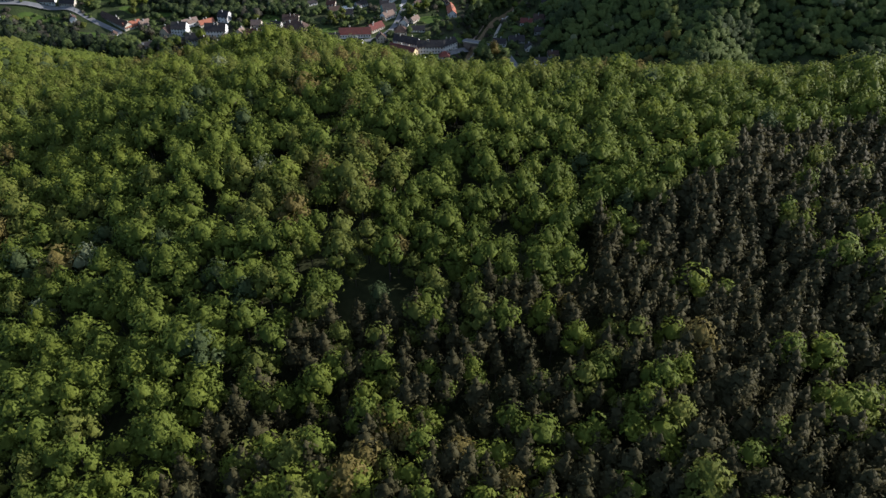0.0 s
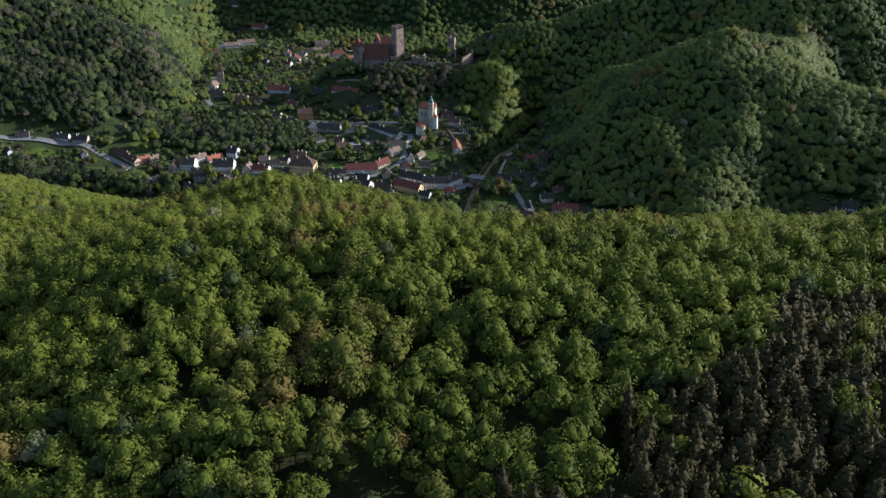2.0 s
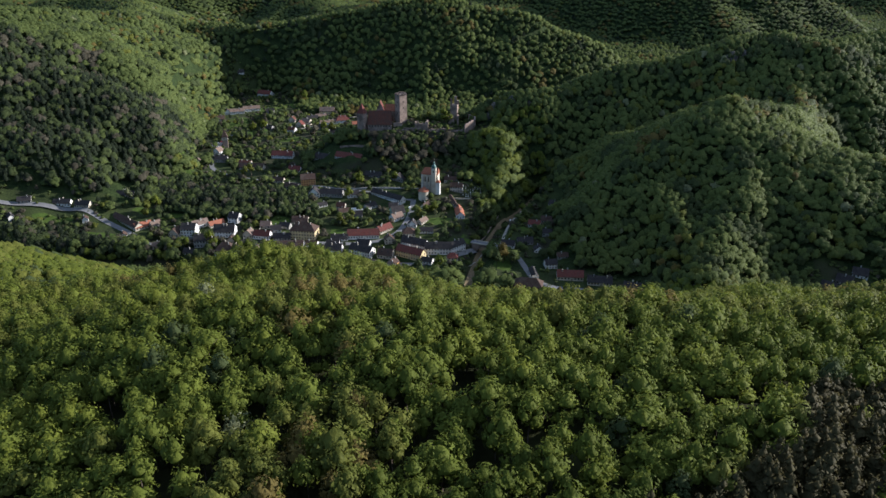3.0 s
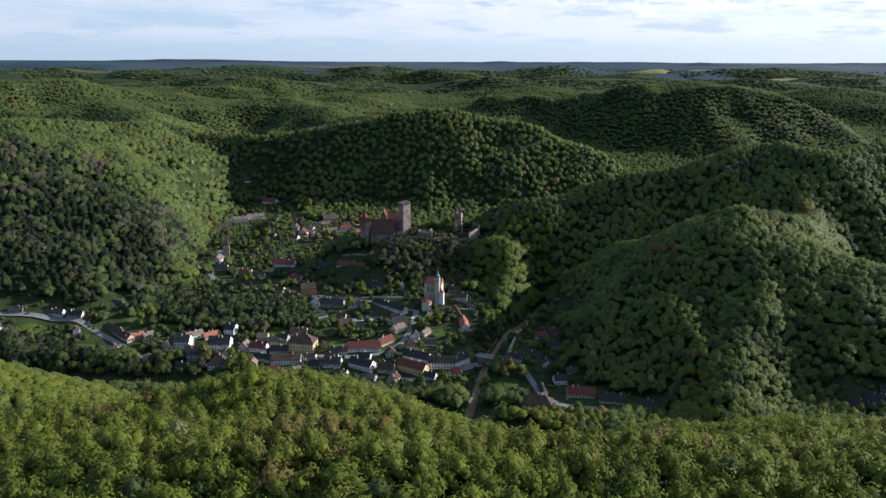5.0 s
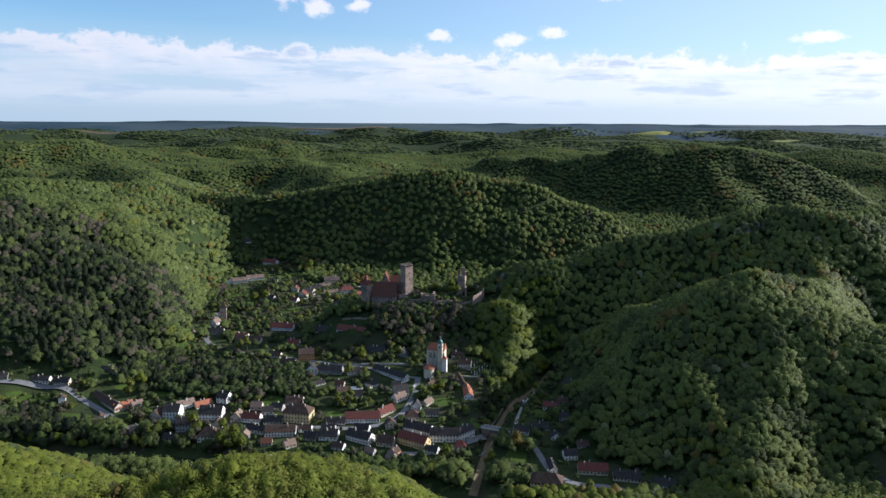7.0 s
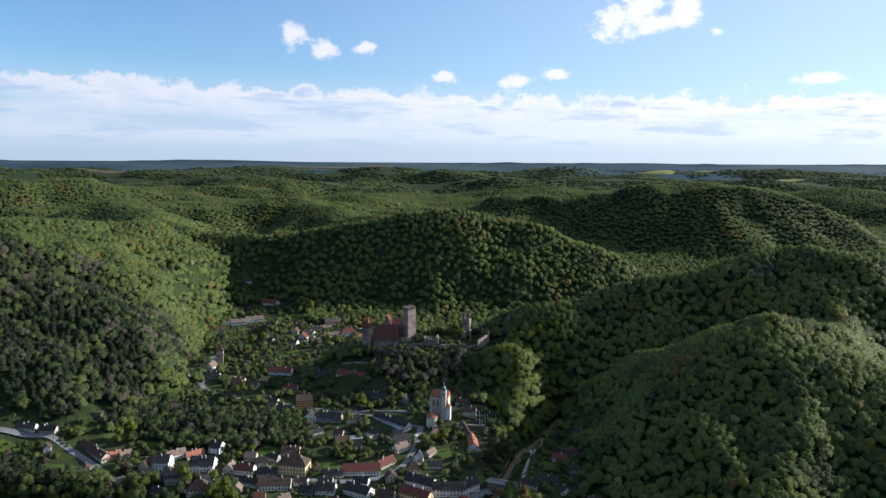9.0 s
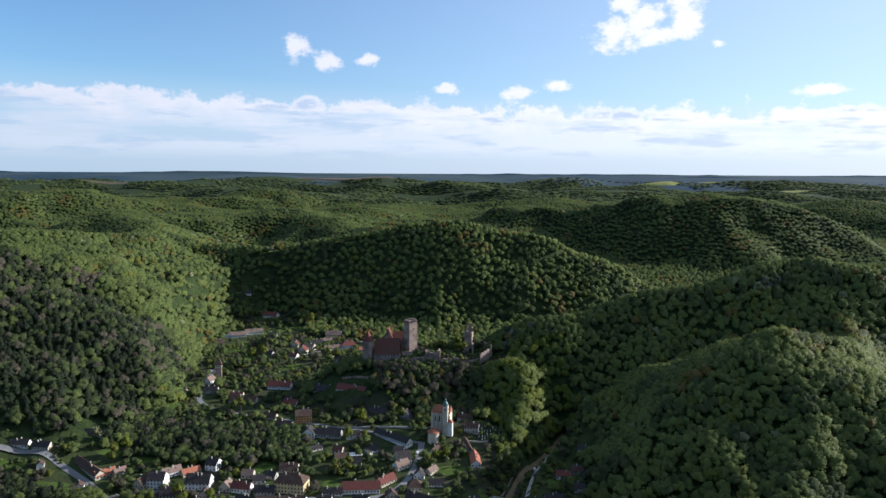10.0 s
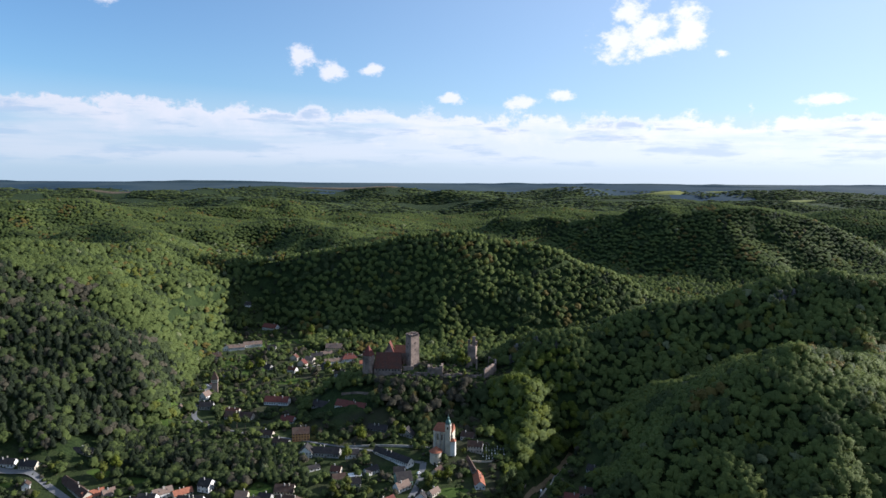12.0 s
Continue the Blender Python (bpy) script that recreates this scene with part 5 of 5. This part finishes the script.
# bridge
bridge = thing("bridge", 39, 717, -22, "small stone road bridge with pale parapets over the brook", "bridge", z=11.2)
bm = bmesh.new()
profile = [(-14, 0), (-14, -9), (-8, -9)] + [(-8 * math.cos(math.pi * k / 12), -9 + 6.2 * math.sin(math.pi * k / 12)) for k in range(1, 12)] + [(8, -9), (14, -9), (14, 0)]
side = [[bm.verts.new((px, s, pz)) for px, pz in profile] for s in (-4, 4)]
for i in range(len(profile)):
    j = (i + 1) % len(profile)
    bm.faces.new((side[0][i], side[0][j], side[1][j], side[1][i]))
bm.faces.new(side[0][::-1])
bm.faces.new(side[1])
bmesh.ops.recalc_face_normals(bm, faces=bm.faces)
part("arch", bm, STONE, bridge)
for s in (-4, 4):
    bm = bmesh.new()
    block(bm, -14, 14, s - 0.25, s + 0.25, 0, 1.0)
    part("parapet", bm, WALLS["cream"], bridge)
bm = bmesh.new()
block(bm, -16, 16, -3.7, 3.7, 0.0, 0.15)
part("deck", bm, ASPHALT, bridge)
# bright flat roof of a shed
shed = thing("shed", -107, 787, 12, "open shed with a bright sheet metal roof", "shed")
bm = bmesh.new()
slab(bm, ((-6.5, -3.5, 3.2), (6.5, -3.5, 3.2), (6.5, 3.5, 3.9), (-6.5, 3.5, 3.9)), 0.15)
part("roof", bm, TIN, shed)
for px in (-6, 0, 6):
    for py in (-3.2, 3.2):
        bm = bmesh.new()
        block(bm, px - 0.1, px + 0.1, py - 0.1, py + 0.1, -1, 3.2 if py < 0 else 3.8)
        part("post", bm, WOOD, shed)
bm = bmesh.new()
block(bm, -6, 6, 2.9, 3.1, -1, 3.4)
part("back_wall", bm, WOOD, shed)

# ---- parked cars ----
PAINT = [material("car_paint_" + n, c, c, 1, 0.3, 0.0, metal=0.2) for n, c in (("white", (0.75, 0.75, 0.75)), ("grey", (0.2, 0.2, 0.21)), ("blue", (0.05, 0.09, 0.2)), ("red", (0.35, 0.03, 0.03)))]
RUBBER = material("rubber", (0.02, 0.02, 0.02), (0.03, 0.03, 0.03), 4, 0.8)


def car(x, y, turn, paint, words, tall=0.0):
    ob = thing("car", x, y, turn, f"{words} parked at the roadside", "car", "parked cars", gz(x, y) + 0.35)
    bm = bmesh.new()
    side = [(-2.1, 0.25), (2.1, 0.25), (2.15, 0.7), (1.9, 0.92), (1.0, 1.0), (0.45, 1.42 + tall), (-1.3, 1.45 + tall), (-2.0, 1.0 + tall), (-2.15, 0.7)]
    a, b = [bm.verts.new((px, -0.85, pz)) for px, pz in side], [bm.verts.new((px, 0.85, pz)) for px, pz in side]
    for i in range(len(side)):
        j = (i + 1) % len(side)
        bm.faces.new((a[i], a[j], b[j], b[i]))
    bm.faces.new(a[::-1])
    bm.faces.new(b)
    bmesh.ops.recalc_face_normals(bm, faces=bm.faces)
    part("body", bm, PAINT[paint], ob)
    bm = bmesh.new()
    block(bm, -1.5, 0.5, -0.88, 0.88, 1.0, 1.3 + tall)
    part("window", bm, GLASS, ob)
    for px in (-1.3, 1.35):
        for py in (-0.8, 0.8):
            bm = bmesh.new()
            prism(bm, ring(0.33, 12), -0.1, 0.1)
            o = part("wheel", bm, RUBBER, ob)
            o.matrix_basis = pose(px, py, 0.33, 90)
    return ob


car(-46, 797, 60, 0, "white delivery van", 0.6)
for k in range(7):
    car(-347 + 1.2 * k, 1010 + 4.2 * k, 10, (0, 1, 0, 2, 0, 1, 3)[k], ("white car", "grey car", "white car", "blue car", "white car", "grey car", "red car")[k])
car(-62, 730, 50, 1, "grey car")
car(-330, 715, -40, 0, "white car")
car(73, 800, 80, 0, "white car")
car(72, 790, 75, 1, "dark grey car")
car(20, 692, 40, 1, "dark grey car")
car(-90, 714, 10, 2, "blue car")


# ---- single trees ----
TREE_WORDS = ("fresh green beech with rounded crown", "bright lime-green broadleaf in new leaf", "yellow-green oak in young leaf", "olive brown oak just coming into leaf",
              "dark green broadleaf with dense crown", "pale green tree in blossom", "grey-brown pine with thin crown", "dark spruce with narrow crown", "bare brown tree with fine twigs",
              "haze-greyed broadleaf with loose crown", "haze-tinted light green broadleaf in fresh leaf")
TREE_NAMES = ("beech_tree", "lime_tree", "oak_tree", "oak_tree", "maple_tree", "blossom_tree", "pine_tree", "spruce_tree", "bare_tree", "valley_tree", "light_valley_tree")
TREE_MESHES = {}


def tree(x, y, species, scale, turn, group, where, tall=1.0):
    """A tree of its own: trunk with limbs, and a crown of leaf clumps."""
    kind = "needle" if species in (6, 7) else "broad"
    v = int(abs(x * 7.3 + y * 3.1)) % 4
    key = species, v
    if key not in TREE_MESHES:
        cv, cf, cn, tv, tf = SHAPES["near", kind][v]
        pair = []
        for name, vv, ff, nn, mat in (("trunk", tv, tf, unit(tv * (1, 1, 0)), BARK), ("crown", cv, cf, cn, LEAVES[species])):
            me = bpy.data.meshes.new(name)
            fill(me, vv, ff)
            soft_normals(me, nn)
            me.materials.append(mat)
            pair.append(me)
        TREE_MESHES[key] = pair
    ob = new(TREE_NAMES[species])
    ob.matrix_basis = pose(x, y, gz(x, y), 0, 0, turn) @ Matrix.Diagonal((scale, scale, scale * tall, 1))
    tagged(ob, f"{TREE_WORDS[species]} {where}", "tree", group)
    for name, me in zip(("trunk", "crown"), TREE_MESHES[key]):
        o = new(name, me)
        o.parent = ob
    return ob


tr = np.random.RandomState(22)
xs, ys, sp = NEAR_TREES
for i in np.nonzero(single)[0]:
    tree(xs[i], ys[i], int(sp[i]), tr.uniform(0.82, 1.25), tr.uniform(0, 360), "trees on the hilltop", "on the wooded hilltop", tr.uniform(0.9, 1.1))

def clear_of_houses(x, y):
    """Not on a house, nor close before its front."""
    free = np.ones(np.shape(x), bool)
    for hx, hy, r in HOUSES:
        free &= ~((np.abs(x - hx) < r + 2.5) & (y > hy - r - 11) & (y < hy + r + 2))
    return free


# slopes round the village
xs, ys = scatter(-800, 800, 560, 1130, 7.9, fr)
keep = (np.abs(xs) < 0.66 * ys + 20) & wooded(xs, ys) & ~((ys < 616) & (xs < 130)) & ~((ys < 674) & (ys > 646) & (xs > -230) & (xs < 70)) & ~((xs > 70) & (xs < 130) & (ys < 680)) & (ground(xs, ys) > 1.0)
xs, ys = xs[keep], ys[keep]
sp = kinds(xs, ys, fr)
sp = np.where((sp == 3) & (fr.rand(xs.size) < 0.7), 4, sp)
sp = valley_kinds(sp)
# lighter leaves stand in for sun on the right hills, fewer on the left
sp = np.where((sp == 9) & (xs > 130) & (fr.rand(xs.size) < 0.5), 10, sp)
sp = np.where((sp == 10) & (xs < -330), 9, sp)
castle_front = (xs > -125) & (xs < 15) & (ys > 872) & (ys < 958)
sp = np.where(castle_front, fr.choice((4, 8, 3, 9), xs.size, p=(0.5, 0.25, 0.1, 0.15)), sp)
castle_side = (xs > 22) & (xs < 128) & (ys > 780) & (ys < 975)
# light leaf colours put in for the sun on the castle's side
sp = np.where(castle_side, fr.choice((10, 1, 0), xs.size, p=(0.5, 0.25, 0.25)), sp)
# spruce and dusky trees crowded here to darken the left hill for shade
dark = (ys < 1035) & (fr.rand(xs.size) < smooth(-335, -375, xs) * (0.95 + 0.15 * waves(xs, ys, 70, 61)))
# likewise dark leaves for the shade over the village slope
dark |= (xs > -345) & (xs < -140) & (ys > 755) & (ys < 862) & (fr.rand(xs.size) < 0.85)
sp = np.where(dark, fr.choice((7, 4, 8), xs.size, p=(0.62, 0.30, 0.08)), sp)
sp = np.where((waves(xs, ys, 90, 62) > 0.75) & (xs < -400) & (ys > 980) & (fr.rand(xs.size) < 0.5), 8, sp)
clear = clear_of_houses(xs, ys)
xs, ys, sp = xs[clear], ys[clear], sp[clear]
away = on_land(xs, ys + 6) - on_land(xs, ys - 6) < -5.4
for who, level in ((~away & (xs < -100), "middle"), (~away & (xs >= -100) & (xs < 130), "middle"), (~away & (xs >= 130), "middle"), (away, "remote")):
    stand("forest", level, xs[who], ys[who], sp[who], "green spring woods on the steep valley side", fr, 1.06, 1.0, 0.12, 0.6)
# gardens: trees keep clear of houses, roads and lawns' middles
ROAD_LINES = [((29, 716), (12, 692), (-31, 668)), ((-43, 815), (-44, 790), (-58, 735), (-85, 715), (-140, 712), (-175, 708)), ((-320, 706), (-350, 731), (-417, 767), (-560, 750)),
              ((-320, 706), (-250, 716), (-175, 708)), ((44, 716), (66, 695), (78, 660), (100, 626), (230, 596)), ((55, 704), (70, 775), (84, 808), (98, 838), (128, 904)),
              ((-300, 900), (-326, 948), (-340, 1050)), ((-300, 900), (-200, 866), (-43, 815))]


def open_spots(x, y, room):
    """Which places are clear of houses, roads and water."""
    free = (along(x, y, BROOK)[0] > 6) & (along(x, y, RIVER)[0] > 17) & (on_land(x, y) > 2)
    for hx, hy, r in HOUSES:
        free &= (np.hypot(x - hx, y - hy) > r + room) & ~((np.abs(x - hx) < r) & (y > hy - r - 4) & (y < hy))
    for line in ROAD_LINES:
        free &= along(x, y, line)[0] > room + 3
    return free


def in_clearings(n, reach):
    """Places strewn over the clearings."""
    c = np.array(CLEARINGS)[tr.randint(len(CLEARINGS), size=n)]
    a, r = tr.uniform(0, 6.283, n), np.sqrt(tr.uniform(0, reach, n))
    return c[:, 0] + c[:, 2] * r * np.cos(a), c[:, 1] + c[:, 3] * r * np.sin(a)


# large trees that stand out
for x, y, s, k in ((-111, 853, 1.25, 1), (-69, 870, 0.85, 1), (-120, 815, 1.1, 1), (36, 770, 1.35, 4), (44, 786, 1.45, 4), (30, 752, 1.1, 4), (-27, 780, 0.8, 1), (-17, 784, 0.9, 1), (-35, 772, 0.8, 2),
                   (-110, 760, 1.0, 2), (-122, 752, 0.8, 2), (-345, 768, 1.25, 2), (-338, 782, 1.2, 1), (-375, 795, 1.0, 5), (-256, 888, 1.1, 2), (-262, 880, 1.0, 2), (-245, 884, 1.0, 4),
                   (-250, 700, 1.2, 1), (-215, 672, 1.25, 0), (-205, 676, 1.3, 0), (-195, 668, 1.1, 0), (55, 672, 1.3, 3), (48, 660, 1.1, 4), (64, 668, 1.0, 4), (30, 655, 1.0, 0), (-10, 652, 1.1, 0),
                   (-30, 648, 1.0, 4), (110, 612, 0.7, 1), (-310, 715, 0.9, 8), (-320, 722, 0.9, 8), (-180, 1075, 1.3, 2), (-195, 1085, 1.2, 1), (-300, 1070, 1.3, 1), (-285, 1075, 1.2, 1),
                   (-190, 1240, 1.4, 0), (-260, 1270, 1.4, 0), (-8, 974, 1.2, 0), (0, 968, 0.9, 1), (-30, 978, 0.9, 2), (-310, 1040, 1.1, 7), (-300, 1035, 1.2, 7), (-316, 1050, 1.1, 7), (-262, 1060, 1.1, 7),
                   (-270, 1048, 1.0, 7), (-205, 1060, 1.2, 8), (-60, 905, 1.2, 8), (-45, 900, 1.1, 8), (-75, 912, 1.1, 8), (-20, 898, 1.1, 8), (-90, 905, 1.1, 4)):
    tree(x, y, k, s * 1.3, tr.uniform(0, 360), "village trees", "standing among the village gardens")
xs, ys = in_clearings(3000, 1.0)
ok = (waves(xs, ys, 45, 71) > -0.25) & open_spots(xs, ys, 1.8) & ~((ys < 700) & (xs > -250) & (xs < -20) & (tr.rand(xs.size) < 0.5))
for x, y in list(zip(xs[ok], ys[ok]))[:245]:
    species = int(tr.choice((9, 10, 2, 4, 5, 7, 8), p=(0.25, 0.15, 0.1, 0.29, 0.05, 0.06, 0.10)))
    tree(x, y, species, tr.uniform(0.4, 0.85), tr.uniform(0, 360), "village trees", "in a village garden", tr.uniform(0.85, 1.0))
# hedges, bushes and orchard growth: too many to count
bx, by = in_clearings(16000, 1.1)
ok = (waves(bx, by, 26, 72) > 0.1) & open_spots(bx, by, 0.3)
bx, by = bx[ok][:1500], by[ok][:1500]
SHAPES["bush", "broad"] = [(cv * (0.5, 0.5, 0.24) - (0, 0, 0.6), cf, cn, tv[:0], tf[:0]) for cv, cf, cn, tv, tf in SHAPES["far", "broad"]]
SHAPES["bush", "needle"] = SHAPES["bush", "broad"]
bushes = stand("bushes", "bush", bx, by, tr.choice((9, 10, 9, 4, 4, 8), len(bx)), "green hedges and bushes in the gardens", tr)
bushes["category"] = "bushes"
# woods and orchards that fill the village between its houses
xs, ys = scatter(-480, 140, 690, 1330, 5.6, tr)
zone = ~wooded(xs, ys) & open_spots(xs, ys, 2.0)
for cx, cy, rx, ry, turn in LAWNS:
    zone &= np.hypot((xs - cx) / rx, (ys - cy) / ry) > 0.95
slope_wood = (xs > -340) & (xs < -150) & (ys > 768) & (ys < 838)
castle_foot = (np.hypot((xs + 45) / 110, (ys - 966) / 30) < 1)
under_castle = (xs > -135) & (xs < 20) & (ys > 862) & (ys < 948)
chance = np.where(slope_wood | under_castle, 0.8, np.where(ys > 990, 0.13, 0.18)) + 0.16 * (waves(xs, ys, 40, 73) > 0.3)
zone &= (tr.rand(xs.size) < chance) & ~castle_foot & (np.hypot((xs + 5) / 40, (ys - 832) / 18) > 1)
xs, ys, slope_wood = xs[zone], ys[zone], slope_wood[zone]
# mostly dark leaves on the village slope, standing for the shade there
sp = np.where(slope_wood, tr.choice((4, 7, 9, 8), xs.size, p=(0.6, 0.17, 0.13, 0.10)), tr.choice((9, 10, 2, 4, 7, 8), xs.size, p=(0.27, 0.12, 0.08, 0.34, 0.05, 0.14)))
stand("orchard", "middle", xs[~slope_wood], ys[~slope_wood], sp[~slope_wood], "garden trees and bushes between the houses", tr, 0.78, 0.62)
stand("forest", "middle", xs[slope_wood], ys[slope_wood], sp[slope_wood], "wood on the village slope, leaves darkened for its shade", tr, 0.8, 0.8)
xs, ys = scatter(-330, 30, 655, 712, 5.2, tr)
ok = open_spots(xs, ys, 0.6) & (tr.rand(xs.size) < 0.55) & (on_land(xs, ys) > 3)
stand("orchard", "middle", xs[ok], ys[ok], tr.choice((4, 4, 9, 8, 7), int(ok.sum())), "dark garden trees behind the riverside houses", tr, 0.55, 0.42)
# growth inside the castle's walls
xs, ys = scatter(-70, 34, 938, 990, 4.6, tr)
ok = (tr.rand(xs.size) < 0.5) & (np.hypot(xs + 66, ys - 962) > 12) & ~((xs < -74) & (ys < 972))
growth = stand("bushes", "bush", xs[ok], ys[ok], tr.choice((9, 10, 4, 8), int(ok.sum())), "green shrubs growing inside the castle ruin", tr, 1.1, 1.2)
growth["category"] = "bushes"
# the wooded bank between river and village
xs, ys = scatter(-520, -200, 672, 712, 6.0, tr)
ok = open_spots(xs, ys, 1.5) & (tr.rand(xs.size) < 0.75)
stand("forest", "middle", xs[ok], ys[ok], tr.choice((0, 4, 4, 4, 8), int(ok.sum())), "riverside trees below the village", tr, 0.8, 0.85)




# ---- rock faces on the steep ridges ----
def crag(x, y, w, h, turn, seed, lift=0.0):
    """A weathered outcrop: stacked uneven blocks of broken rock, part of the slope."""
    r = np.random.RandomState(seed)
    bm = bmesh.new()
    for k in range(16):
        u = r.uniform(-1, 1)
        cw, cd, ch = r.uniform(0.14, 0.3) * w, r.uniform(0.12, 0.2) * w, h * r.uniform(0.35, 1.0) * (1 - 0.45 * abs(u))
        n = r.randint(5, 8)
        cx, cy = u * w * 0.5, r.uniform(-0.12, 0.3) * w
        outline = [(cx + cw * r.uniform(0.6, 1.0) * math.cos(6.283 * i / n), cy + cd * r.uniform(0.6, 1.0) * math.sin(6.283 * i / n)) for i in range(n)]
        prism(bm, outline, -h * 0.6, ch * 0.55, top=r.uniform(0.75, 0.95))
        prism(bm, [(cx + (px - cx) * 0.85 + r.uniform(-0.3, 0.3), cy + (py - cy) * 0.85) for px, py in outline], ch * 0.5, ch, top=r.uniform(0.45, 0.8))
    ob = part("rock_face", bm, ROCK, None)
    ob.matrix_basis = pose(x, y, gz(x, y) + lift, 0, 0, turn)
    return tagged(ob, "grey weathered rock face on the wooded ridge", "rock", kind="stuff")


for x, y, w, h, turn, seed in ((66, 992, 18, 17, 10, 1), (84, 992, 16, 15, -5, 2), (104, 986, 15, 13, 0, 3), (122, 985, 11, 11, 0, 4), (56, 985, 10, 11, 20, 5),
                               (384, 1006, 18, 15, 15, 6), (400, 1012, 12, 13, 0, 7), (150, 968, 8, 8, 0, 8)):
    crag(x, y, w, h, turn, seed)
